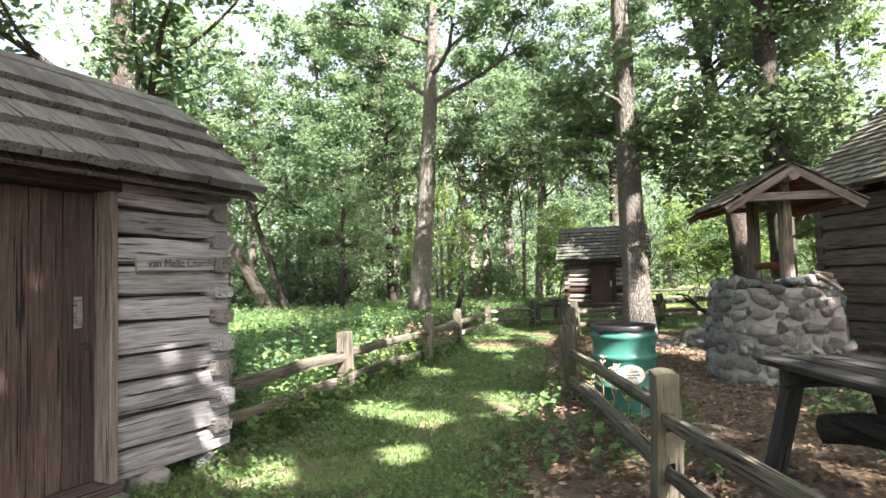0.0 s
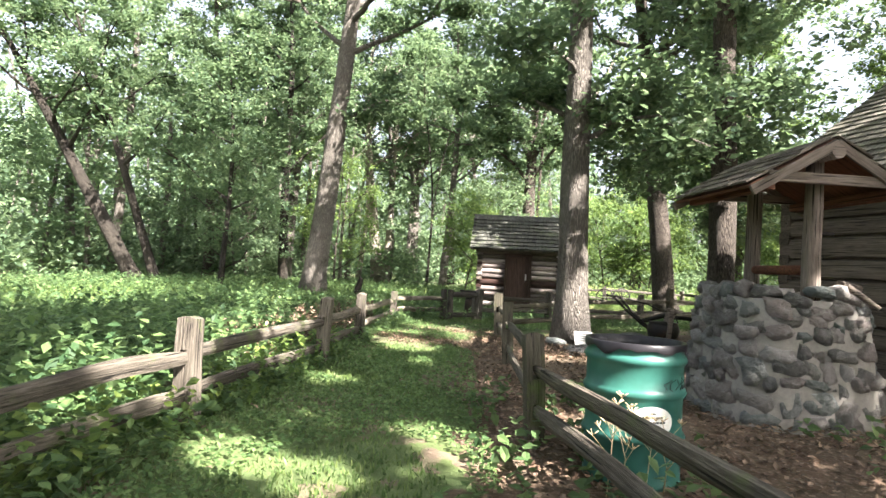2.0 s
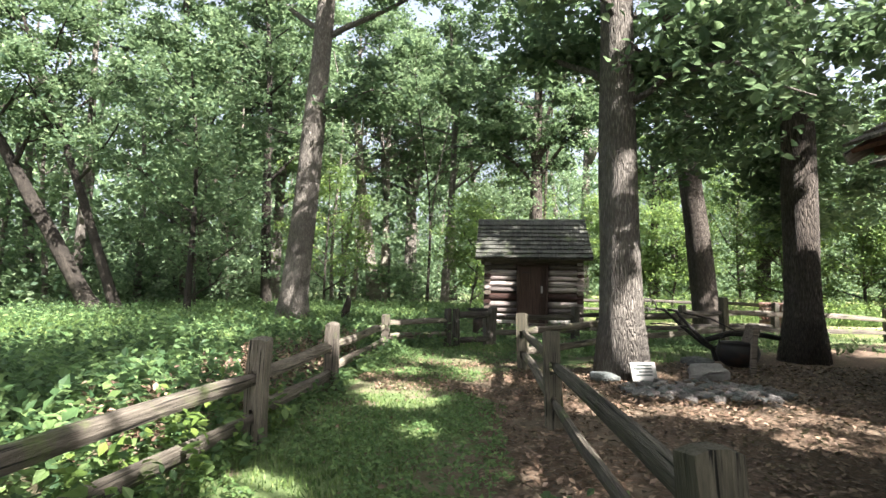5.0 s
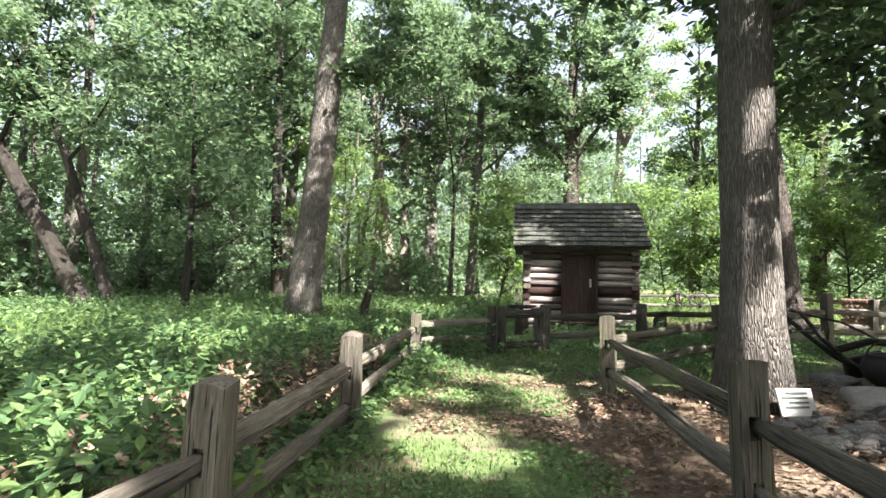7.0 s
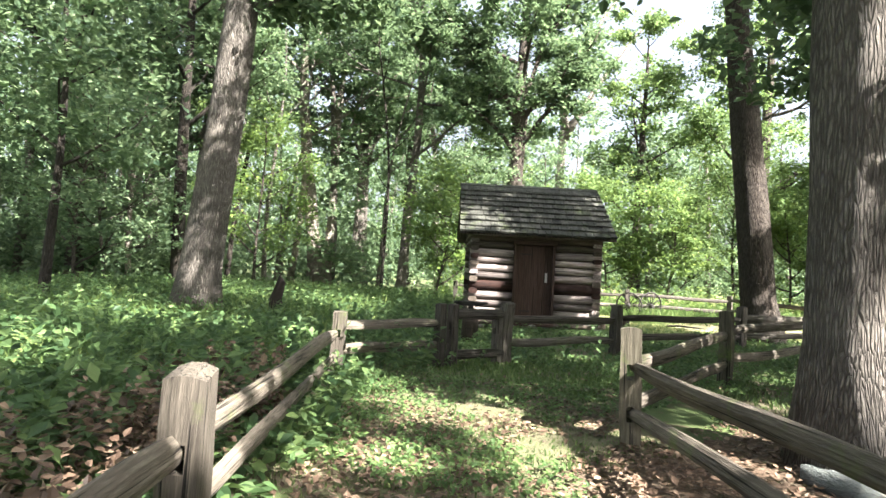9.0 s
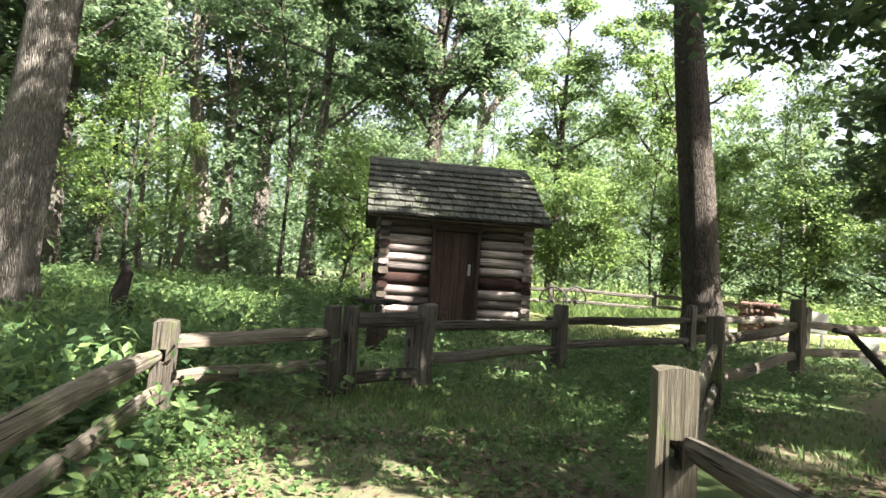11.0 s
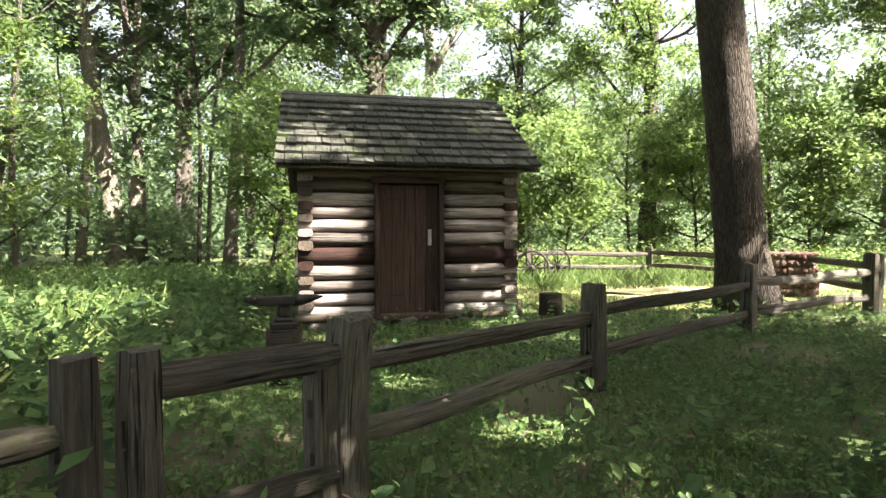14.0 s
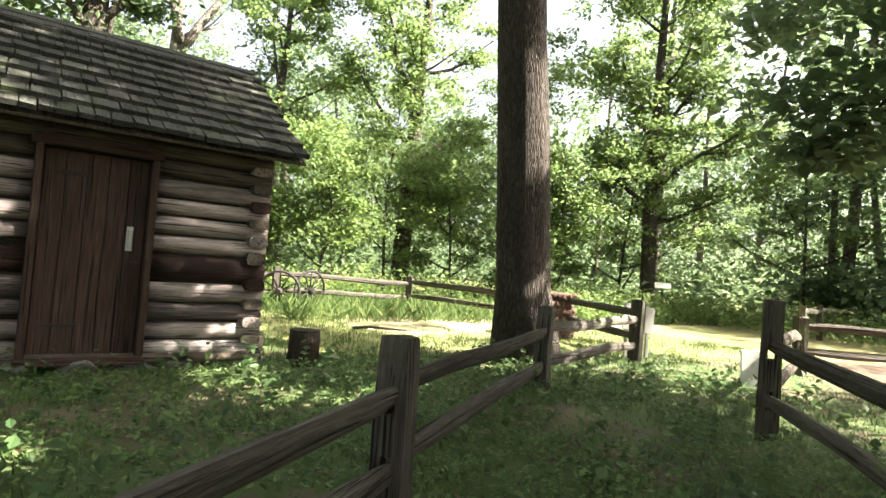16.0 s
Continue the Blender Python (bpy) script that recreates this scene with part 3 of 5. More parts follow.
# chandler's hut beside the way
hut = thing("log_hut", "grey hewn-log hut with weathered plank door and shingle roof", "log cabin", m=pose(-2.36, 4.42, 0, 0, 0, 80) @ pose(-3.3, 0, 0))
_h = [0.2, 0.23, 0.24, 0.2, 0.22, 0.19, 0.23, 0.2, 0.21, 0.18]
_top = log_walls(hut, 3.3, 1.7, 0.1, _h, 0.2, [M_LOG_HUT], 6.0, 0.17, (1.05, 2.28, 2.12), seed=31, jut=0.11, end_mat=[M_LOG_HUT_END, M_LOG_HUT], fill=0.97)
door_planks(hut, 1.13, 2.2, 0.14, 2.1, 0.03, M_DOOR_GREY, M_DOOR_GREY, 5, 9, deep=0.12, pull=M_LOG_HUT_END, right_mat=M_WELLWOOD)
# dark sheets added behind the logs, so the gaps look shaded
for _a, _c, _b in ((0.1, 1.05, 0.1), (2.28, 3.2, 0.1), (1.05, 2.28, 2.13)):
    part("chinking", box_mesh("chinking", _c - _a, 0.05, 2.14 - _b, 0.004), M_LOG_DARK, hut, "dark sheet added behind the logs to darken the gaps", m=pose((_a + _c) / 2, 0.13, (_b + 2.14) / 2))
for _a, _c, _b in ((0.1, 1.01, 0.12), (1.95, SM_W - 0.1, 0.12), (1.01, 1.95, 1.94)):
    part("chinking", box_mesh("chinking", _c - _a, 0.05, 2.1 - _b, 0.004), M_LOG_DARK, smoke, "dark sheet added behind the logs to darken the gaps", m=pose((_a + _c) / 2, 0.13, (_b + 2.1) / 2))
gables(hut, 3.3, 1.7, _top - 0.03, 0.9, M_LOG_HUT)
roof(hut, 3.3, 1.7, 2.16, 3.1, 0.24, 0.13, M_SHINGLE_GREY, M_LOG_DARK, 0.26, 0.34, 0.06, 17)
footing_stones(hut, 3.3, 7, 8)
name_board = part("name_board", box_mesh("name_board", 0.82, 0.03, 0.115, 0.006, 0.002, 4, 3), M_LOG_HUT, None, m=hut.matrix_basis @ pose(2.82, -0.03, 1.62, 0, -1.5, 0))
tagged(name_board, "weathered grey name board on the hut's log wall", "sign")
_t = bpy.data.curves.new("lettering", "FONT")
_t.body, _t.size, _t.extrude, _t.align_x, _t.align_y = "van Melle Chandler", 0.083, 0.0015, "CENTER", "CENTER"
_t.materials.append(M_INK)
_lt = new("lettering", _t)
_lt.parent, _lt.matrix_basis = name_board, pose(0, -0.018, 0, 90, 0, 0)

# large cabin beyond the well
CB = pose(4.6, 13.05, 0, 0, 0, -68)
cabin = thing("log_cabin", "large dark hewn-log cabin with steep shingle roof and metal chimney", "log cabin", m=CB)
CB_W, CB_D = 10.0, 5.4
_h = [0.3, 0.34, 0.3, 0.36, 0.31, 0.35, 0.3, 0.3]
_top = log_walls(cabin, CB_W, CB_D, 0.18, _h, 0.2, [M_LOG_DARK], 6.0, 0.05, None, seed=51, jut=0.04)
part("sill_beam", log_piece("sill_beam", CB_W, 0.2, 0.24, M_LOG_DARK, 71, 4.0, 0.05), None, cabin, m=pose(0, 0.14, 0.1))
for i in range(11):
    part("rafter_end", box_mesh("rafter_end", 0.5, 0.07, 0.12, 0.006), M_LOG_GREY, cabin, m=pose(0.1 + i * 0.95, -0.06, _top + 0.12))
# dark sheets added inside the walls, to stop daylight showing between logs
for _y in (0.11, CB_D - 0.11):
    part("chinking", box_mesh("chinking", CB_W - 0.2, 0.06, _top - 0.16, 0.004), M_LOG_DARK, cabin, "dark sheet added behind the wall logs to darken the gaps", m=pose(CB_W / 2, _y, (_top + 0.16) / 2))
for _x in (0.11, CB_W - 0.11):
    part("chinking", box_mesh("chinking", 0.06, CB_D - 0.2, _top - 0.16, 0.004), M_LOG_DARK, cabin, "dark sheet added behind the wall logs to darken the gaps", m=pose(_x, CB_D / 2, (_top + 0.16) / 2))
gables(cabin, CB_W, CB_D, _top, 2.2, M_LOG_DARK)
roof(cabin, CB_W, CB_D, 2.82, 5.2, 0.4, 0.3, M_SHINGLE_CABIN, M_LOG_DARK, 0.15, 0.2, 0.03, 23, 300, lambda r, s, n: s < 6.4 and r < 9)
_ch = part("chimney", lathe("chimney", [(0.0, 4.6), (0.145, 4.6), (0.14, 6.1), (0.12, 6.1), (0.12, 4.8)], 20, 0.02), plain_mat("tin_pipe", (0.12, 0.12, 0.115), 0.5, 0.4), cabin, "grey metal stove pipe", m=pose(0.35, 2.75, 0))
_bm = bmesh.new()
box(_bm, 0.6, 0.6, 0.45, (0.35, 2.75, 5.2), bevel=0.02)
part("chimney_base", _bm, M_IRON, cabin, "black chimney base")


# ---- split-rail fences ----
def post_mesh(seed, h, w=0.15, d=0.13, holes=((0.55, 0.68), (0.2, 0.33)), top=0.02):
    """A post of two cheeks and fillers, which leave real slots for the rails; slot runs along local x."""
    bm = bmesh.new()
    th = d / 3
    for s in (-1, 1):
        box(bm, w, th, h + 0.15, (0, s * th, h / 2 - 0.075), bevel=0)
    zs = [-0.15] + [v for a, b in sorted(holes) for v in (a * h, b * h)] + [h]
    for a, b in zip(zs[::2], zs[1::2]):
        box(bm, w, th, b - a, (0, 0, (a + b) / 2), bevel=0)
    bmesh.ops.subdivide_edges(bm, edges=[e for e in bm.edges if abs((e.verts[0].co - e.verts[1].co).z) > 0.3], cuts=4, use_grid_fill=True)
    rnd = random.Random(seed)
    sl, rd = rnd.uniform(-0.12, 0.12), rnd.uniform(0.2, 0.9)
    for v in bm.verts:
        if v.co.z > h - 0.001:
            v.co.z += sl * v.co.x - rd * v.co.y ** 2 * 4
            v.co.x *= 0.9
        v.co += noise.noise_vector(Vector((v.co.x * 5, v.co.y * 5, v.co.z * 1.8)) + Vector((seed * 1.7, 0, 0))) * 0.016
        v.co.xy += Vector((noise.noise(Vector((v.co.z * 1.1, seed, 0))), noise.noise(Vector((v.co.z * 1.1, seed, 7))))) * 0.018
    # the grain of the wood runs along local x: stand the post up by its pose
    bmesh.ops.transform(bm, matrix=Matrix(((0, 0, 1, 0), (0, 1, 0, 0), (-1, 0, 0, 0), (0, 0, 0, 1))), verts=bm.verts)
    me = bpy.data.meshes.new("post")
    bm.to_mesh(me)
    bm.free()
    return me


UPRIGHT = Matrix(((0, 0, -1, 0), (0, 1, 0, 0), (1, 0, 0, 0), (0, 0, 0, 1)))


def fence_post(fence, x, y, h, yaw, mat, seed, w=0.15, d=0.14, lean=(0, 0), holes=((0.57, 0.7), (0.22, 0.35))):
    part("post", post_mesh(seed, h, w, d, holes), mat, fence, m=pose(x, y, 0, lean[0], lean[1], yaw) @ UPRIGHT)


def fence_rail(fence, a, b, mat, seed, thick=0.066, high=0.118, bow=0.03):
    a, b = Vector(a), Vector(b)
    d = b - a
    L = d.length
    n = 12
    pts, r = [], []
    for i in range(n):
        u = i / (n - 1)
        pts.append((u * L, bow * noise.noise(Vector((u * 2.2, seed * 3.1, 0))), bow * 1.2 * noise.noise(Vector((u * 2.2, seed * 3.1, 5)))))
        r.append(0.5 * min(1.0, 0.62 + 3.2 * min(u, 1 - u)))
    me = tube_mesh("rail", pts, r, sides=8, rough=0.22, square=5.0, flat=(thick, high), seed=seed, freq=(1.6, 5.0), smooth=False)
    m = Matrix.Translation(a) @ d.to_track_quat("X", "Z").to_matrix().to_4x4() @ Matrix.Rotation(random.Random(seed).uniform(-0.35, 0.35), 4, "X")
    part("rail", me, mat, fence, m=m)


M_POST = wood_mat("mossy_post_wood", (0.03, 0.026, 0.018), (0.095, 0.084, 0.06), (0.20, 0.18, 0.13), moss=0.7)


def run_fence(fence, posts, mat, seed, zs=(0.62, 0.28), make=True, post_mat=None, w=0.15):
    """posts: (x, y, height). Rails run between each pair, at shares zs of the posts' height."""
    for i, (x, y, h) in enumerate(posts):
        p, q = posts[max(i - 1, 0)], posts[min(i + 1, len(posts) - 1)]
        yaw = math.degrees(math.atan2(q[1] - p[1], q[0] - p[0]))
        if make:
            fence_post(fence, x, y, h, yaw, post_mat or mat, seed + i, w=w, d=0.15, lean=(random.Random(seed + i).uniform(-2.5, 2.5), random.Random(seed + i + 9).uniform(-2.5, 2.5)))
        if i:
            a = posts[i - 1]
            e = Vector((x - a[0], y - a[1], 0)).normalized() * 0.05
            for k, s in enumerate(zs):
                fence_rail(fence, (a[0] - e.x, a[1] - e.y, a[2] * s + 0.02), (x + e.x, y + e.y, h * s - 0.02), mat, seed * 7 + i * 3 + k)


left_fence = thing("rail_fence", "weathered grey split-rail fence along overgrown herbs", "fence", "split-rail fences")
run_fence(left_fence, [(-2.62, 4.6, 0.8), (-2.44, 6.85, 0.84), (-2.37, 10.04, 0.86), (-2.48, 12.42, 0.82), (-2.78, 17.09, 0.69)], M_FENCE, 101, (0.66, 0.3))
gate_fence = thing("rail_fence", "dark weathered split-rail fence with doubled gate posts before smokehouse", "fence", "split-rail fences")
for a, b, s in (((-2.78, 17.09), (-1.6, 17.95), 1),):
    for k, z in enumerate((0.52, 0.24)):
        fence_rail(gate_fence, (a[0], a[1], z), (b[0], b[1], z + 0.02), M_FENCE, 201 + k, bow=0.02)
for i, (x, y, h, yw) in enumerate(((-1.6, 17.95, 0.8, 45), (-1.43, 18.08, 0.79, 45), (-0.79, 18.48, 0.67, 40))):
    fence_post(gate_fence, x, y, h, yw, M_FENCE_DARK, 211 + i, w=0.115, d=0.11)
for k, z in enumerate((0.66, 0.12)):
    fence_rail(gate_fence, (-1.47, 18.06, z), (-0.72, 18.48, z), M_FENCE_DARK, 221 + k, 0.08, 0.13, 0.01)
run_fence(gate_fence, [(-0.69, 18.55, 0.83), (1.3, 20.02, 0.82), (4.38, 22.05, 0.84), (7.1, 22.85, 0.92)], M_FENCE_DARK, 231, (0.7, 0.3), w=0.15)
right_fence = thing("rail_fence", "mossy weathered split-rail fence beside brown leaf litter", "fence", "split-rail fences")
run_fence(right_fence, [(2.0, 0.75, 0.8), (1.03, 3.98, 0.82), (0.25, 7.3, 0.85), (0.06, 10.96, 0.9), (-0.1, 14.71, 0.88), (2.04, 17.75, 0.92), (4.74, 19.98, 1.1), (9.3, 21.6, 0.85)], M_FENCE, 301, (0.68, 0.3), post_mat=M_POST)
rear_fence = thing("rail_fence", "long weathered split-rail fence along the sunny field", "fence", "split-rail fences")
run_fence(rear_fence, [(-1.2, 30.6, 0.9), (4.6, 30.2, 0.92), (8.0, 30.1, 0.9), (9.0, 26.6, 0.9), (7.45, 23.1, 0.9)], M_FENCE_DARK, 401, (0.8, 0.42))


# ---- the well ----
def build_well():
    W = pose(2.87, 9.12, 0, 0, 0, 10)
    well = thing("stone_well", "round fieldstone well with mortar joints and small gabled shingle roof", "well", m=W)
    rnd = random.Random(8)

    def rim(t, half, p=3.2):
        c, s = math.cos(t), math.sin(t)
        k = half * (abs(c) ** p + abs(s) ** p) ** (-1 / p)
        return c * k, s * k

    V, F, seg = [], [], 40
    prof = [(0.815, -0.05), (0.79, 0.25), (0.75, 0.6), (0.714, 1.0), (0.686, 1.2), (0.40, 1.21), (0.38, 0.5)]
    for r, z in prof:
        for j in range(seg):
            x, y = rim(2 * math.pi * j / seg, r)
            V.append((x, y, z))
    for i in range(len(prof) - 1):
        for j in range(seg):
            k = (j + 1) % seg
            F.append((i * seg + j, i * seg + k, (i + 1) * seg + k, (i + 1) * seg + j))
    part("mortar", fast_mesh("mortar", V, F, True), M_MORTAR, well)
    z = 0.06
    row = 0
    while z < 1.26:
        u = z / 1.2
        h = 0.2 * (1 - 0.42 * u) * rnd.uniform(0.75, 1.25)
        half = 0.755 - 0.115 * u
        a = rnd.uniform(0, 1)
        turn = 0.0
        while turn < 2 * math.pi - 0.12:
            w = h * rnd.uniform(0.75, 2.1)
            x, y = rim(a + turn + w / half / 2.2, half)
            yaw = math.degrees(math.atan2(y, x)) + 90
            out = rnd.uniform(-0.035, 0.015)
            k = 1 + out / half
            part("stone", rnd.choice(STONES), None, well, m=pose(x * k, y * k, z + rnd.uniform(-0.05, 0.05), rnd.uniform(-12, 12), rnd.uniform(-13, 13), yaw) @ Matrix.Diagonal((w * 1.06, 0.21, h * 1.42 * rnd.uniform(0.8, 1.15), 1)))
            turn += w / half / 1.12
        z += h * 0.9
        row += 1
    for i, y in enumerate((-0.5, 0.48)):
        me = tube_mesh("post", [(0, 0.01 * math.sin(k), k * 0.24) for k in range(7)], [0.088, 0.086, 0.084, 0.083, 0.082, 0.08, 0.08], sides=12, rough=0.05, seed=i)
        bmx = Matrix(((0, 0, 1, 0), (0, 1, 0, 0), (-1, 0, 0, 0), (0, 0, 0, 1)))
        me.transform(bmx)
        part("post", me, M_WELLWOOD, well, m=pose(0, y, 1.15) @ UPRIGHT)
    part("peg", tube_mesh("peg", [(0, 0, 0), (0.16, 0, 0.01)], 0.018, sides=6), M_IRON, well, m=pose(0.06, -0.5, 1.86))
    rise, half, zr, ze, y0, y1 = 0.5, 0.82, 2.74, 2.25, -0.8, 0.74
    ang = math.degrees(math.atan2(zr - ze, half))
    for s in (-1, 1):
        run = math.hypot(half, zr - ze)
        up = Vector((-s * half, 0, zr - ze)).normalized()
        roof_slope(well, "roof", M_SHINGLE_BROWN, M_RED_BOARD, Vector((s * half, y0, ze)), up, Vector((0, 1, 0)), y1 - y0, run, 0.13, 0.2, 0.02, 120, None, 61 + s)
        for y in (y0 + 0.02, y1 - 0.02):
            part("barge_board", box_mesh("barge_board", run + 0.02, 0.035, 0.095, 0.005, 0.003, 4, s), M_WELLWOOD, well, m=pose(s * half / 2, y - 0.025 * (1 if y < 0 else -1), (zr + ze) / 2 - 0.045, 0, s * ang, 0))
        part("plate", box_mesh("plate", y1 - y0 - 0.06, 0.09, 0.08, 0.006, 0.003, 4, s + 4), M_RED_BOARD, well, m=pose(s * 0.62, (y0 + y1) / 2, 2.27, 0, 0, 90))
    for y in (y0 + 0.02, y1 - 0.06):
        part("tie_beam", box_mesh("tie_beam", 1.3, 0.05, 0.1, 0.006, 0.003, 4, 7), M_WELLWOOD, well, m=pose(0, y + 0.02, 2.36))
    part("ridge_beam", tube_mesh("ridge_beam", [(0, y0 - 0.03, 2.62), (0, y1, 2.62)], 0.07, sides=10), M_WELLWOOD, well)
    part("windlass", tube_mesh("windlass", [(0, -0.5, 1.5), (0, 0.48, 1.5)], 0.05, sides=10), M_RED_BOARD, well)
    billet = part("firewood_log", tube_mesh("firewood_log", [(0, 0, 0), (0.14, 0.01, 0), (0.3, 0, 0.01)], [0.05, 0.055, 0.05], sides=9, rough=0.15), M_WELLWOOD, None, m=W @ pose(0.28, -0.52, 1.37, 0, 8, 20))
    tagged(billet, "short peeled log lying on the well's stone rim", "log")
    stick = part("stick", tube_mesh("stick", [(0, 0, 0), (0.12, 0.02, -0.09), (0.26, 0, -0.2)], [0.03, 0.028, 0.022], sides=7), M_WELLWOOD, None, m=W @ pose(0.3, -0.6, 1.36, 0, 0, -35))
    tagged(stick, "stout broken stick leaning on the well's stones", "stick")


M_SHINGLE_BROWN = wood_mat("brown_shingle", (0.03, 0.024, 0.019), (0.09, 0.075, 0.06), (0.18, 0.152, 0.122), moss=0.3, grain=(2, 26, 26), spread=0.35)
build_well()


# ---- the drum ----
def build_drum():
    D = pose(0.86, 6.62, 0, 0, 0, -80) @ Matrix.Diagonal((1.03, 1.03, 1.045, 1))
    drum = thing("trash_drum", "green painted steel drum lined with a black plastic bag", "trash can", m=D)
    R = 0.305
    prof = [(0.0, 0.012), (R - 0.01, 0.012), (R + 0.006, 0.0), (R + 0.008, 0.02), (R, 0.035)]
    for zc in (0.29, 0.565, 0.765):
        prof += [(R, zc - 0.035), (R + 0.012, zc - 0.02), (R + 0.021, zc), (R + 0.012, zc + 0.02), (R, zc + 0.035)]
    prof += [(R, 0.84), (R + 0.011, 0.848), (R + 0.013, 0.86), (R + 0.006, 0.868), (R - 0.006, 0.862), (R - 0.008, 0.4)]
    part("body", lathe("body", prof, 48), M_DRUM, drum)
    seg, bag = 96, []
    for j in range(seg):
        a = 2 * math.pi * j / seg
        c, d = math.cos(a), math.sin(a)
        drape = 0.035 + 0.085 * max(0.0, noise.noise(Vector((c * 2.1, d * 2.1, 4.0))) + 0.1) + 0.008 * noise.noise(Vector((c * 9, d * 9, 1)))
        ring = [(R + 0.016, 0.868 - drape), (R + 0.0165, 0.866), (R + 0.008, 0.873), (R - 0.006, 0.87)]
        for z in (0.82, 0.76, 0.69, 0.61, 0.53, 0.46):
            f = 0.03 * abs(noise.noise(Vector((c * 4.5, d * 4.5, z * 7)))) + 0.012 * abs(noise.noise(Vector((c * 13, d * 13, z * 16))))
            ring.append((R - 0.014 - f - 0.12 * max(0, 0.6 - z), z))
        ring.append((0.12, 0.4))
        bag += [(r * c, r * d, z) for r, z in ring]
    q = len(bag) // seg
    faces = [(j * q + k, ((j + 1) % seg) * q + k, ((j + 1) % seg) * q + k + 1, j * q + k + 1) for j in range(seg) for k in range(q - 1)]
    faces.append(tuple(j * q + q - 1 for j in range(seg)))
    bm = bmesh.new()
    vs = [bm.verts.new(v) for v in bag]
    for f in faces:
        bm.faces.new([vs[k] for k in f]).smooth = True
    part("bag", bm, M_BAG, drum, "crumpled black plastic liner bag")
    n = 28
    V = [(R + 0.0035, 0, 0.41)]
    for ring in (0.5, 1.0):
        for j in range(n):
            t = 2 * math.pi * j / n
            a, z = 0.14 * ring * math.cos(t) / R, 0.41 + 0.095 * ring * math.sin(t)
            V.append(((R + 0.0035) * math.cos(a), (R + 0.0035) * math.sin(a), z))
    bm = bmesh.new()
    vs = [bm.verts.new(v) for v in V]
    for j in range(n):
        k = (j + 1) % n
        bm.faces.new((vs[0], vs[1 + j], vs[1 + k]))
        bm.faces.new((vs[1 + j], vs[1 + n + j], vs[1 + n + k], vs[1 + k]))
    label = part("sticker", bm, M_WHITE, drum, "white oval sticker with faded print")
    bm = bmesh.new()
    for z, w in ((0.435, 0.13), (0.405, 0.17), (0.38, 0.1), (0.458, 0.04)):
        m = 8
        for i in range(m):
            a0, a1 = (-w / 2 + w * (i + 0.1) / m) / R, (-w / 2 + w * (i + 0.85) / m) / R
            q = R + 0.0065
            bm.faces.new([bm.verts.new((q * math.cos(a), q * math.sin(a), zz)) for a, zz in ((a0, z), (a1, z), (a1, z + 0.012), (a0, z + 0.012))])
    part("print", bm, M_INK, label)
    jobs = []
    rnd = random.Random(4)
    for i in range(7):
        a = 0.1 + i * 0.045
        p = []
        for k in range(5):
            aa, z = (a + rnd.uniform(-0.03, 0.05)) / R * 0.9, 0.6 + k * 0.018 + rnd.uniform(-0.01, 0.01)
            p.append(((R + 0.002) * math.cos(aa), (R + 0.002) * math.sin(aa), z))
        jobs.append((p, 0.0022, dict(sides=4)))
    part("scrawl", tubes_mesh("scrawl", jobs), M_INK, drum, "dark scratched scrawl")


build_drum()


def dry_stalk(x, y, h, seed):
    rnd = random.Random(seed)
    jobs = [([(0, 0, 0), (0.02, 0.01, h * 0.5), (0.05 * rnd.uniform(-1, 1), 0.03, h)], [0.004, 0.0035, 0.002], dict(sides=5))]
    for i in range(9):
        z = h * rnd.uniform(0.45, 1.0)
        a = rnd.uniform(0, 6.28)
        L = rnd.uniform(0.08, 0.22)
        q = (math.cos(a) * L * 0.6, math.sin(a) * L * 0.6, z + L * 0.7)
        jobs.append(([(0.02, 0.01, z), q], [0.003, 0.0018], dict(sides=4)))
        for k in range(5):
            b = rnd.uniform(0, 6.28)
            jobs.append(([q, (q[0] + 0.035 * math.cos(b), q[1] + 0.035 * math.sin(b), q[2] + 0.03)], [0.002, 0.0035], dict(sides=4)))
    ob = part("dry_weed", tubes_mesh("dry_weed", jobs), M_STRAW, None, m=pose(x, y, -0.01))
    tagged(ob, "dry straw-coloured weed stalk before the green drum", "plant", "dry weeds")


for i, (x, y, h) in enumerate(((0.62, 6.13, 0.5), (0.72, 6.2, 0.46), (0.86, 6.2, 0.42), (0.98, 6.25, 0.36))):
    dry_stalk(x, y, h, i)


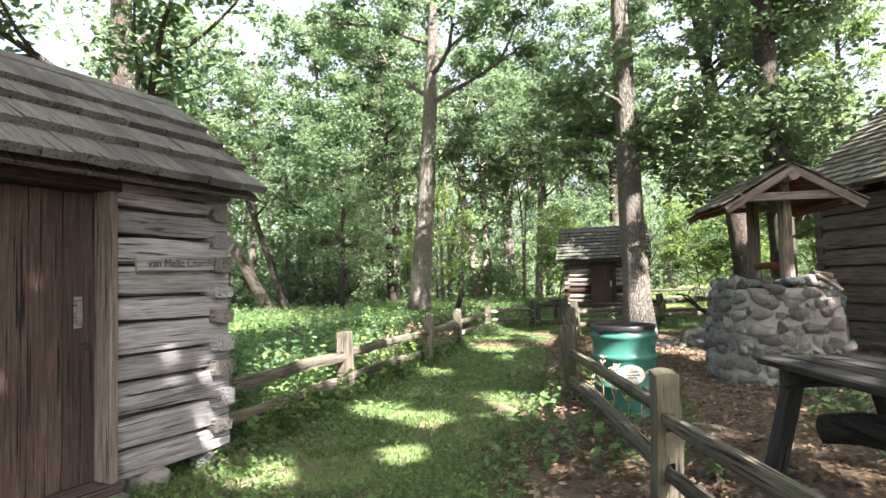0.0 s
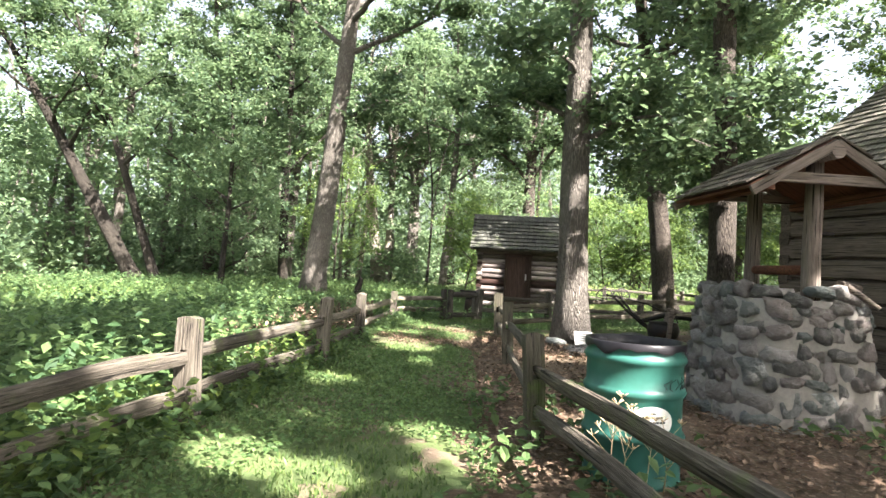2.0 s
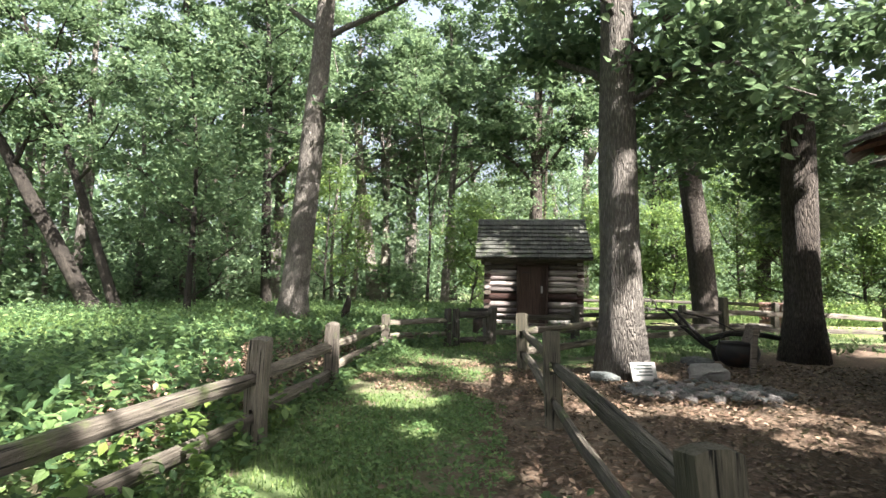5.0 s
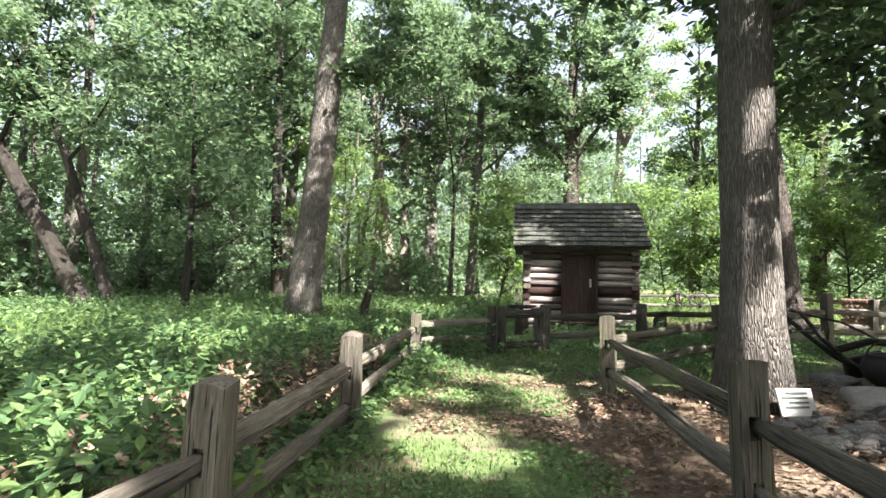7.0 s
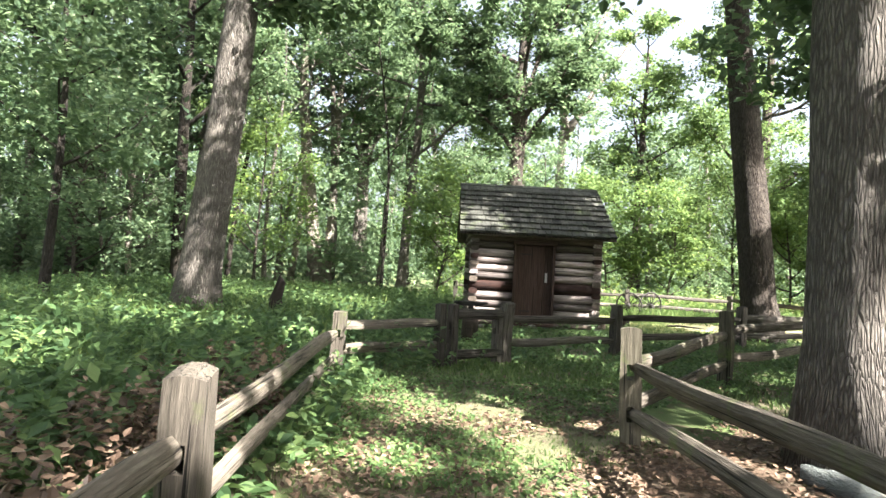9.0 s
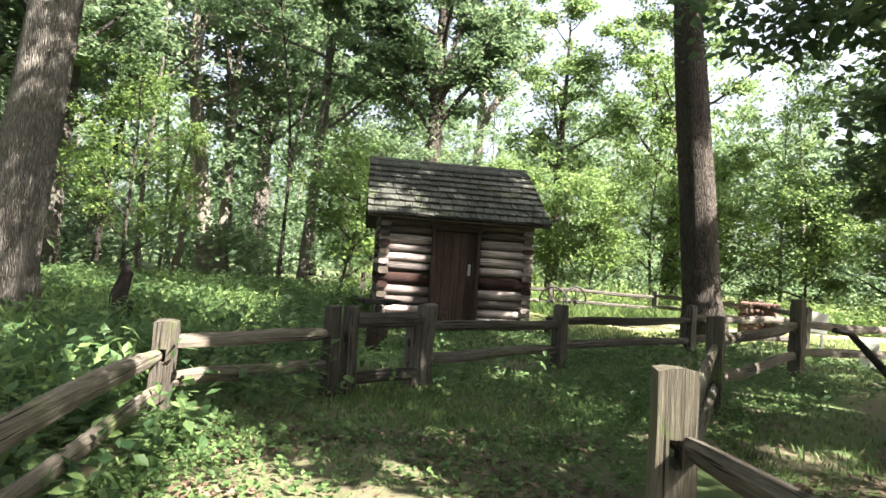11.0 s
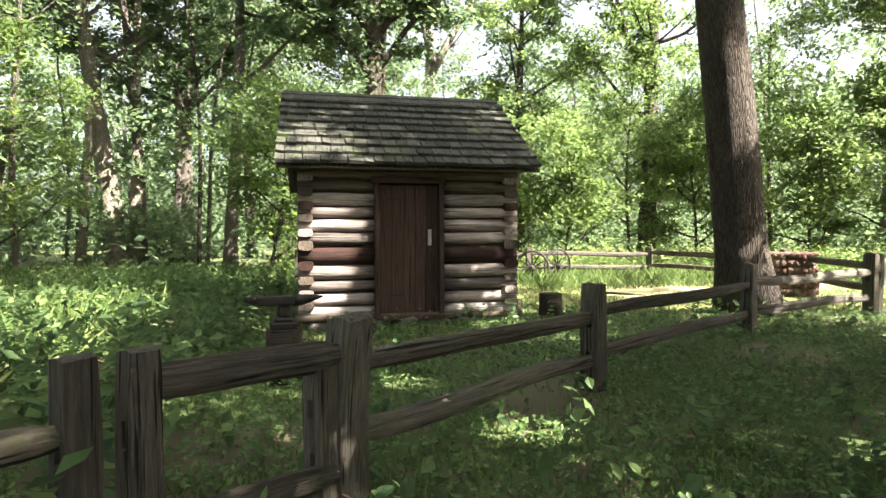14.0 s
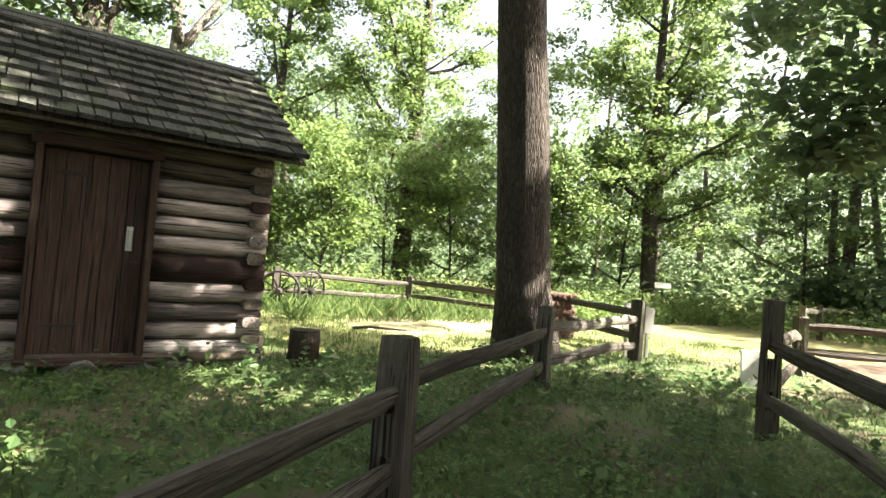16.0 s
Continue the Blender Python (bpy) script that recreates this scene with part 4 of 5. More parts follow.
# ---- picnic table ----
def build_table():
    yaw = math.degrees(math.atan2(-0.97, 0.24))
    T = pose(1.78, 5.05, 0.02, 0, 0, yaw)
    table = thing("picnic_table", "dark weathered picnic table with mossy plank top", "table", m=T)
    L = 1.9
    for i in range(4):
        me = box_mesh("tabletop_plank", L + 0.04 * math.sin(i * 2.1), 0.185, 0.055, 0.012, 0.006, 8, i)
        part("tabletop_plank", me, M_TABLE_MOSS if i else M_TABLE, table, m=pose(L / 2, 0.1 + i * 0.193, 0.735))
    for x in (0.32, L - 0.32):
        for s in (-1, 1):
            c = 0.39 + s * 0.28
            p = Vector((0, s * 0.2, -0.72))
            me = box_mesh("leg", 0.76, 0.13, 0.1, 0.012, 0.005, 4, s)
            part("leg", me, M_TABLE, table, m=Matrix.Translation((x, c + s * 0.08, 0.355)) @ p.to_track_quat("X", "Z").to_matrix().to_4x4())
        part("cross_beam", box_mesh("cross_beam", 0.74, 0.1, 0.12, 0.01, 0.004, 4, 3), M_TABLE, table, m=pose(x + 0.02, 0.39, 0.65, 0, 0, 90))
    part("stretcher", tube_mesh("stretcher", [(0.22, 0.39, 0.27), (0.6, 0.39, 0.36), (L / 2, 0.39, 0.4), (L - 0.6, 0.39, 0.36), (L - 0.22, 0.39, 0.27)], [0.1, 0.1, 0.095, 0.1, 0.1], sides=10, square=4, rough=0.1), M_TABLE, table, "dark curved log stretcher")


build_table()


# ---- old plough, sign and rocks under the oak ----
def build_plough():
    P = pose(3.15, 16.55, 0, 0, 0, 8)
    pl = thing("walking_plough", "old rusty walking plough with worn curved wooden handles", "plough", m=P)
    for s in (-1, 1):
        part("handle", tube_mesh("handle", [(-0.75, s * 0.27, 0.92), (-0.6, s * 0.25, 0.9), (-0.3, s * 0.17, 0.6), (0.05, s * 0.1, 0.3), (0.35, s * 0.05, 0.12)], [0.022, 0.026, 0.03, 0.034, 0.034], sides=8, rough=0.1), M_TABLE, pl)
    part("beam", tube_mesh("beam", [(0.0, 0, 0.36), (0.5, 0, 0.5), (1.1, 0, 0.47), (1.75, 0, 0.36)], [0.045, 0.05, 0.048, 0.04], sides=8, square=4), M_TABLE, pl)
    for i, (x, z) in enumerate(((-0.35, 0.62), (0.0, 0.4))):
        part("rung", tube_mesh("rung", [(x, -0.18, z), (x, 0.18, z)], 0.014, sides=6), M_IRON, pl)
    part("brace", tube_mesh("brace", [(-0.3, 0.12, 0.85), (0.2, 0.1, 0.75), (0.75, 0.02, 0.48)], 0.016, sides=6), M_IRON, pl)
    bm = bmesh.new()
    g = []
    for i in range(7):
        u = i / 6
        g.append([bm.verts.new((0.25 + 0.62 * u, -0.03 - 0.26 * (1 - u) ** 1.6 * (0.3 + v), 0.04 + 0.34 * v * (0.45 + 0.55 * (1 - u)))) for v in (0, 0.33, 0.66, 1)])
    for i in range(6):
        for j in range(3):
            bm.faces.new((g[i][j], g[i + 1][j], g[i + 1][j + 1], g[i][j + 1]))
    bmesh.ops.solidify(bm, geom=bm.faces[:], thickness=0.014)
    part("mouldboard", bm, M_IRON, pl, "black iron mouldboard")
    part("frog", box_mesh("frog", 0.55, 0.09, 0.3, 0.02), M_IRON, pl, m=pose(0.45, 0.02, 0.17, 0, -14, 0))
    wheel = part("wheel", tube_mesh("wheel", [(0.17 * math.cos(t), 0, 0.17 * math.sin(t)) for t in np.linspace(0, 2 * math.pi, 21)], 0.02, sides=6, caps=False), M_IRON, pl, m=pose(1.6, 0.06, 0.19))
    for i in range(6):
        a = i * math.pi / 3
        part("spoke", tube_mesh("spoke", [(0, 0, 0), (0.165 * math.cos(a), 0, 0.165 * math.sin(a))], 0.009, sides=5), M_IRON, wheel)


build_plough()
_bm = bmesh.new()
box(_bm, 0.36, 0.025, 0.27, (0, 0, 0.15), Matrix.Rotation(radians(-24), 3, "X"), bevel=0.004)
card = part("notice_board", _bm, plain_mat("faded_board", (0.24, 0.235, 0.22), 0.8, dirt=(0.15, 0.145, 0.13)), None, m=pose(1.5, 13.84, 0.0, 0, 0, 12))
tagged(card, "small weathered white notice leaning at the oak's foot", "sign")
_bm = bmesh.new()
for i, w in enumerate((0.22, 0.26, 0.2, 0.24)):
    box(_bm, w, 0.003, 0.018, (random.Random(i).uniform(-0.02, 0.02), -0.0185, 0.085 - i * 0.045), bevel=0)
part("print", _bm, M_INK, card, m=pose(0, 0, 0.15, -24, 0, 0))
_rnd = random.Random(12)
_rocks = []
for i in range(130):
    a, r = _rnd.uniform(0, 6.28), _rnd.random() ** 0.6
    x, y = 2.05 + 1.1 * r * math.cos(a), 13.25 + 0.75 * r * math.sin(a)
    s = _rnd.uniform(0.07, 0.17)
    ob = part("rock", _rnd.choice(STONES), None, None, m=pose(x, y, s * 0.12, _rnd.uniform(-20, 20), _rnd.uniform(-20, 20), _rnd.uniform(0, 360)) @ Matrix.Diagonal((s * 1.3, s, s * 0.8, 1)))
    tagged(ob, "pale grey field stone in a loose bed under the oak", "rock", "bed of stones")
for x, y, s in ((1.0, 13.95, 0.36), (2.85, 15.9, 0.42), (2.55, 14.5, 0.6)):
    ob = part("boulder", STONES[3], None, None, m=pose(x, y, s * 0.1, 5, 3, x * 99) @ Matrix.Diagonal((s * 1.3, s, s * 0.55, 1)))
    tagged(ob, "grey boulder lying in leaf litter", "rock")
kettle = thing("iron_kettle", "black round iron kettle lying by the plough", "kettle", m=pose(3.45, 15.75, 0))
part("pot", lathe("pot", [(0.0, 0.01), (0.18, 0.02), (0.3, 0.12), (0.34, 0.25), (0.31, 0.36), (0.29, 0.4), (0.31, 0.42), (0.27, 0.41), (0.28, 0.3), (0.2, 0.1), (0, 0.06)], 28), M_IRON, kettle)
part("bail", tube_mesh("bail", [(0.3 * math.cos(t), 0, 0.4 + 0.2 * math.sin(t)) for t in np.linspace(0, math.pi, 13)], 0.01, sides=6), M_IRON, kettle)
_bm = bmesh.new()
box(_bm, 0.09, 0.05, 0.78, (0, 0, 0.36), bevel=0.006)
stake = part("plank_stake", _bm, M_WELLWOOD, None, m=pose(3.3, 14.8, 0, 2, 3, 15))
tagged(stake, "upright weathered plank stake by the plough", "stake")
_bm = bmesh.new()
box(_bm, 0.36, 0.1, 0.05, (0, 0, 0), bevel=0.006)
box(_bm, 0.05, 0.3, 0.3, (0.05, 0.2, -0.12), Matrix.Rotation(0.3, 3, "Y"), bevel=0.01)
part("crosspiece", _bm, M_WELLWOOD, stake, m=pose(0.08, 0.05, 0.73))


# ---- before the smokehouse ----
M_STUMP = wood_mat("stump_wood", (0.010, 0.008, 0.006), (0.03, 0.022, 0.016), (0.075, 0.055, 0.04), grain=(12, 12, 1.5))
def build_stump(x, y, r, h, label, seed, mat=None):
    me = tube_mesh("stump", [(0, 0, -0.05), (0, 0, h * 0.3), (0, 0, h * 0.7), (0.0, 0.0, h)], [r * 1.12, r * 1.02, r, r * 0.97], sides=16, rough=0.1, seed=seed)
    ob = part("tree_stump", me, mat or M_STUMP, None, m=pose(x, y, 0))
    tagged(ob, label, "stump", "cut stumps")
    return ob


build_stump(-1.08, 20.9, 0.15, 0.42, "dark upright log block carrying an anvil", 1)
anvil = thing("anvil", "black iron anvil on an upright log block", "anvil", m=pose(-1.08, 20.9, 0.415, 0, 0, 8) @ Matrix.Diagonal((0.75, 0.8, 0.95, 1)))
_bm = bmesh.new()
box(_bm, 0.3, 0.2, 0.07, (0, 0, 0.035), bevel=0.015)
box(_bm, 0.2, 0.14, 0.05, (0, 0, 0.085), bevel=0.02)
part("base", _bm, M_IRON, anvil)
_bm = bmesh.new()
box(_bm, 0.13, 0.1, 0.13, (0, 0, 0.16), bevel=0.03)
part("waist", _bm, M_IRON, anvil)
part("face", box_mesh("face", 0.4, 0.12, 0.08, 0.01), M_IRON, anvil, m=pose(-0.08, 0, 0.255))
part("horn", tube_mesh("horn", [(0.1, 0, 0.25), (0.2, 0, 0.255), (0.32, 0, 0.268), (0.44, 0, 0.28)], [0.055, 0.05, 0.032, 0.008], sides=12), M_IRON, anvil)
part("heel", tube_mesh("heel", [(-0.26, 0, 0.262), (-0.34, 0, 0.268), (-0.42, 0, 0.275)], [0.045, 0.036, 0.02], sides=8, square=4), M_IRON, anvil)
build_stump(2.52, 23.8, 0.17, 0.36, "dark sawn stump in short grass beside smokehouse", 2)
build_stump(2.36, 24.9, 0.1, 0.16, "low dark stump by the smokehouse corner", 3)
ch = part("charred_stump", tube_mesh("charred_stump", [(0, 0, -0.1), (0.02, 0, 0.3), (-0.05, 0.02, 0.6), (0.06, 0, 0.95), (0.02, 0, 1.1)], [0.2, 0.16, 0.13, 0.09, 0.02], sides=10, rough=0.6, seed=5), M_HOLE, None, m=pose(-4.9, 22.0, -0.15))
tagged(ch, "broken black charred stump in the undergrowth", "stump")


def wagon_wheel(x, y, r, yaw, lean, label):
    w = thing("wagon_wheel", label, "wheel", "wagon wheels", m=pose(x, y, r - 0.02, lean, 0, yaw))
    part("rim", tube_mesh("rim", [(r * math.cos(t), 0, r * math.sin(t)) for t in np.linspace(0, 2 * math.pi, 33)], 0.026, sides=8, caps=False, square=4), M_TABLE, w)
    part("hub", tube_mesh("hub", [(0, -0.14, 0), (0, -0.05, 0), (0, 0.05, 0), (0, 0.14, 0)], [0.05, 0.075, 0.075, 0.05], sides=12), M_TABLE, w)
    for i in range(12):
        a = i * math.pi / 6
        part("spoke", tube_mesh("spoke", [(0.05 * math.cos(a), 0, 0.05 * math.sin(a)), (r * math.cos(a), 0, r * math.sin(a))], [0.02, 0.014], sides=6), M_TABLE, w)


wagon_wheel(5.3, 30.0, 0.44, 20, 3, "old wooden spoked wagon wheel leaning near the fence")
wagon_wheel(4.55, 29.85, 0.42, -35, 4, "old wooden wagon wheel with splayed spokes in grass")
br = part("fallen_branch", tube_mesh("fallen_branch", [(0, 0, 0.03), (0.3, 0.05, 0.06), (0.7, -0.02, 0.05), (1.0, 0.05, 0.03)], [0.03, 0.026, 0.02, 0.01], sides=7, rough=0.2), M_TABLE, None, m=pose(4.6, 26.6, 0, 0, 0, -28))
tagged(br, "dark fallen branch on the sunny grass", "branch")


def build_hearth():
    H = pose(8.3, 25.6, 0, 0, 0, -35) @ Matrix.Diagonal((0.8, 0.8, 0.88, 1))
    h = thing("stone_hearth", "broken outdoor hearth of reddish stones and mortar", "hearth", m=H)
    rnd = random.Random(3)
    part("core", box_mesh("core", 0.9, 0.5, 0.85, 0.06, 0.03, 6), M_MORTAR, h, m=pose(0, 0, 0.4))
    for face, n in ((-1, 6), (1, 6)):
        z = 0.1
        while z < 0.95:
            for i in range(n):
                part("stone", rnd.choice(STONES_RED), None, h, m=pose(-0.45 + 0.9 * (i + 0.5) / n + rnd.uniform(-0.03, 0.03), face * 0.25, z, 0, 0, rnd.uniform(-15, 15)) @ Matrix.Diagonal((0.2, 0.2, 0.2, 1)))
            z += 0.16
    for s in (-1, 1):
        for k in range(5):
            part("stone", rnd.choice(STONES_RED), None, h, m=pose(s * 0.46, rnd.uniform(-0.15, 0.15), 0.1 + k * 0.17) @ Matrix.Diagonal((0.22, 0.34, 0.2, 1)))
    part("slab", box_mesh("slab", 1.06, 0.7, 0.07, 0.02, 0.01, 6), M_STONE_RED, h, m=pose(0, 0, 0.93))


build_hearth()
_bm = bmesh.new()
box(_bm, 0.52, 0.03, 0.42, (0, 0, 0.6), Matrix.Rotation(radians(-10), 3, "X") @ Matrix.Rotation(radians(8), 3, "Y"), bevel=0.006)
for s in (-0.18, 0.18):
    box(_bm, 0.05, 0.05, 0.62, (s, 0.03, 0.28), bevel=0.004)
tagged(part("sign_board", _bm, plain_mat("pale_grey_board", (0.3, 0.3, 0.28), 0.7), None, m=pose(7.85, 23.35, 0, 0, 0, -25)), "pale grey board on short legs behind fence corner", "sign")
_bm = bmesh.new()
box(_bm, 0.26, 0.03, 0.46, (0, 0, 0.22), bevel=0.006)
tagged(part("white_board", _bm, M_WHITE, None, m=pose(7.08, 21.2, 0, -8, 0, -40)), "white board leaning by the fence post", "sign")
post_sign = thing("post_sign", "small white plaque on a thin wooden post", "sign", m=pose(17.2, 29.0, 0, 0, 0, -50))
part("post", box_mesh("post", 0.07, 0.07, 1.15, 0.006), M_FENCE, post_sign, m=pose(0, 0, 0.55))
part("plaque", box_mesh("plaque", 0.5, 0.06, 0.22, 0.006), M_WHITE, post_sign, m=pose(0, -0.06, 1.15, -35, 0, 0))
far_fence = thing("rail_fence", "distant weathered rail fence beside sunny track", "fence", "split-rail fences")
run_fence(far_fence, [(9.3, 21.6, 0.85), (12.0, 19.4, 0.85), (15.0, 17.0, 0.85)], M_FENCE, 501, (0.8, 0.4))
field_fence = thing("rail_fence", "pale rail fence at the wood's edge", "fence", "split-rail fences")
run_fence(field_fence, [(14.4, 23.6, 0.95), (18.0, 24.6, 0.95), (21.5, 25.0, 0.95)], M_FENCE, 521, (0.85, 0.4))


# ---- trees ----
def leaf_cards(centres, size, rng, flat=0.5, lobes=True):
    """Small folded leaves about the centres (n,3): arrays of vertices and quads, each leaf an island."""
    n = len(centres)
    yaw = rng.uniform(0, 2 * np.pi, n)
    tilt = rng.normal(0, flat, n)
    roll = rng.normal(0, flat, n)
    s = size * rng.uniform(0.6, 1.35, n)
    d = np.stack([np.cos(yaw) * np.cos(tilt), np.sin(yaw) * np.cos(tilt), np.sin(tilt)], 1)
    side = np.stack([-np.sin(yaw), np.cos(yaw), np.zeros(n)], 1)
    up = np.cross(d, side)
    side = side * np.cos(roll)[:, None] + up * np.sin(roll)[:, None]
    up = np.cross(d, side)
    k = s[:, None]
    if lobes:
        shape = ((-0.5, 0.0, 0.0), (-0.12, 0.34, 0.08), (0.22, 0.24, 0.05), (0.55, 0.0, -0.06), (0.22, -0.24, 0.05), (-0.12, -0.34, 0.08))
        quads = np.array([[0, 1, 2, 3], [0, 3, 4, 5]])
    else:
        shape = ((-0.5, 0.0, 0.0), (0.0, 0.28, 0.05), (0.5, 0.0, -0.04), (0.0, -0.28, 0.05))
        quads = np.array([[0, 1, 2, 3]])
    V = np.stack([centres + d * (a * k) + side * (b * k) + up * (c * k) for a, b, c in shape], 1).reshape(-1, 3)
    F = (np.arange(n)[:, None, None] * len(shape) + quads[None]).reshape(-1, 4)
    return V, F


def limb_path(start, direction, length, rng, steps=6, wander=0.25, lift=0.12):
    p, d = np.array(start, float), np.array(direction, float)
    out = [p.copy()]
    for _ in range(steps):
        d = d + rng.normal(0, wander, 3) * 0.5 + np.array([0, 0, lift])
        d /= np.linalg.norm(d)
        p = p + d * length / steps
        out.append(p.copy())
    return out


# openings in the canopy: a lit place and how wide the sun falls there
SUN_ON_WAY = ((-1.75, 6.3, 0, 0.38), (-1.15, 6.05, 0, 0.3), (-0.96, 4.83, 0, 0.26), (-0.08, 6.75, 0, 0.42), (-1.85, 4.05, 0, 0.32), (-0.6, 7.2, 0, 0.25), (-2.05, 9.15, 0, 0.35), (-3.1, 9.35, 0.3, 0.8), (-3.1, 6.9, 0.4, 0.75), (-3.8, 10.9, 0.5, 0.5), (-1.2, 10.75, 0, 0.22), (-1.56, 12.2, 0, 0.48), (-1.74, 13.0, 0, 0.3), (-0.75, 13.93, 0, 0.45), (-1.92, 14.05, 0, 0.28), (-1.08, 14.75, 0, 0.3), (-1.65, 15.25, 0, 0.4), (-1.15, 15.3, 0, 0.32), (-1.02, 16.05, 0, 0.22), (-0.3, 15.1, 0, 0.22), (-2.55, 12.6, 0.6, 0.4), (-2.75, 17.1, 0.5, 0.6))
SUN_IN_YARD = ((0.6, 12.0, 0, 0.36), (1.8, 12.05, 0, 0.45), (3.1, 13.4, 0, 0.32), (0.58, 8.1, 0, 0.32), (4.4, 9.2, 0, 0.32), (1.6, 14.2, 0.7, 0.65), (5.6, 19.2, 4.4, 1.2), (5.2, 16.5, 2.6, 0.5), (-4.1, 12.2, 0.4, 0.8), (-5.6, 15.6, 0.4, 0.8), (3.1, 8.6, 1.3, 0.2), (-5.2, 18.5, 0.4, 0.9), (0.4, 19.15, 0, 0.22), (-0.1, 20.6, 0, 0.25), (-0.1, 21.6, 0, 0.28), (-0.5, 22.9, 0, 0.3), (-0.62, 23.7, 1.4, 0.3), (-0.8, 23.7, 0.85, 0.42), (-0.6, 23.7, 0.45, 0.25), (-2.69, 2.5, 1.15, 0.25), (5.5, 23.2, 3.4, 0.6), (-4.5, 25.0, 0.4, 1.2), (-6.6, 26.2, 0.4, 1.0), (-3.4, 22.3, 0.3, 0.5), (-8.9, 42.3, 3.4, 1.2))


def sun_gaps(C, x, y):
    """Drops the leaves (about a tree at x, y) that stand between the sun and the lit places."""
    b, h = radians(SUN_BEARING), radians(SUN_HEIGHT)
    s = np.array([math.sin(b) * math.cos(h), math.cos(b) * math.cos(h), math.sin(h)])
    P = C + np.array([x, y, 0.0])
    keep = np.ones(len(P), bool)
    for gx, gy, gz, r in SUN_ON_WAY + SUN_IN_YARD:
        q = P - np.array([gx, gy, gz])
        along = q @ s
        off = np.linalg.norm(q - along[:, None] * s, axis=1)
        rim = r * (1.12 + 0.25 * np.sin(P[:, 0] * 3.1 + P[:, 1] * 2.3))
        keep &= (off > rim) | (along < 1.5)
    return C[keep]


def make_tree(name, label, x, y, r, h, seed, bark, leaf, lean=(0, 0), first=0.4, spread=3.6, limbs=11, clumps=4, leaves=90, size=0.2, bend=0.25, clump_r=0.6, crown=True, lobed=True, sides=14, extra=(), thick=0.06, category="tree", group="woodland trees"):
    """A tapered trunk with limbs, and a crown of leaves in ragged clumps round the limbs' ends."""
    rng = np.random.default_rng(seed)
    tree = thing(name, label, category, group, m=pose(x, y, 0))
    n = 18
    pts, rad = [], []
    ph = rng.uniform(0, 6.28, 2)
    for i in range(n):
        u = i / (n - 1)
        pts.append((lean[0] * u * h + bend * math.sin(u * 4 + ph[0]) * u, lean[1] * u * h + bend * math.sin(u * 3.3 + ph[1]) * u, u * h - 0.12))
        rad.append(r * ((1 - u) ** 0.75 * 0.86 + 0.06 + 0.34 * math.exp(-u * h * 2.6)))
    jobs = [(pts, rad, dict(sides=sides, rough=0.2, seed=seed, freq=(1.2, 7.0)))]
    ends = []
    for i in range(limbs):
        u = first + (0.97 - first) * (i + rng.uniform(0, 0.9)) / limbs
        k = min(int(u * (n - 1)), n - 2)
        base = np.array(pts[k]) * (1 - (u * (n - 1) - k)) + np.array(pts[k + 1]) * (u * (n - 1) - k)
        a = i * 2.4 + rng.uniform(-0.5, 0.5)
        L = spread * (1.15 - 0.55 * (u - first) / (1 - first)) * rng.uniform(0.7, 1.15)
        path = limb_path(base, (math.cos(a), math.sin(a), rng.uniform(0.15, 0.7)), L, rng)
        bare = len(sun_gaps(np.array(path), x, y)) < len(path)
        lr = r * 0.36 * (1.05 - u) + 0.02
        if not bare:
            jobs.append((path, [lr * (1 - 0.8 * j / 6) for j in range(7)], dict(sides=6, seed=seed + i)))
        for j in (3, 4, 5, 6):
            ends.append(path[j])
        for t in range(2):
            a2 = a + rng.choice([-1, 1]) * rng.uniform(0.5, 1.1)
            sub = limb_path(path[int(rng.integers(2, 5))], (math.cos(a2), math.sin(a2), rng.uniform(0, 0.5)), L * 0.5, rng, 4)
            if not bare:
                jobs.append((sub, [lr * 0.45 * (1 - 0.8 * j / 4) for j in range(5)], dict(sides=5, seed=seed + i + 3)))
            ends += [sub[2], sub[4]]
    for q, (z0, tip) in enumerate(extra):
        a, b = np.array([lean[0] * z0, lean[1] * z0, z0]), np.array(tip, float)
        path = [a + (b - a) * u + np.array([0, 0, 0.5 * math.sin(u * 3.1)]) + rng.normal(0, 0.06, 3) * (u > 0) for u in np.linspace(0, 1, 7)]
        jobs.append((path, [thick * (1 - 0.8 * u) for u in np.linspace(0, 1, 7)], dict(sides=6, seed=q)))
        for p in path[2:]:
            ends += [p, p + rng.normal(0, 0.4, 3), p + rng.normal(0, 0.4, 3)]
    part("trunk", tubes_mesh("trunk", jobs), bark, tree)
    if crown:
        C = []
        for e in ends:
            for _ in range(max(1, int(round(clumps / 4)))):
                c = e + rng.normal(0, 0.35, 3)
                q = rng.normal(0, 1, (int(leaves * rng.uniform(0.5, 1.4)), 3)) * np.array([clump_r, clump_r, clump_r * 0.45]) * 0.55 * rng.uniform(0.7, 1.3)
                C.append(c + q)
        C = np.concatenate(C)
        C = sun_gaps(C[C[:, 2] > 0.5], x, y)
        V, F = leaf_cards(C, size, rng, lobes=lobed and size < 0.175)
        part("crown", fast_mesh("crown", V, F), leaf, tree)
    return tree


OAK = "tall oak with furrowed bark and green leafy crown"
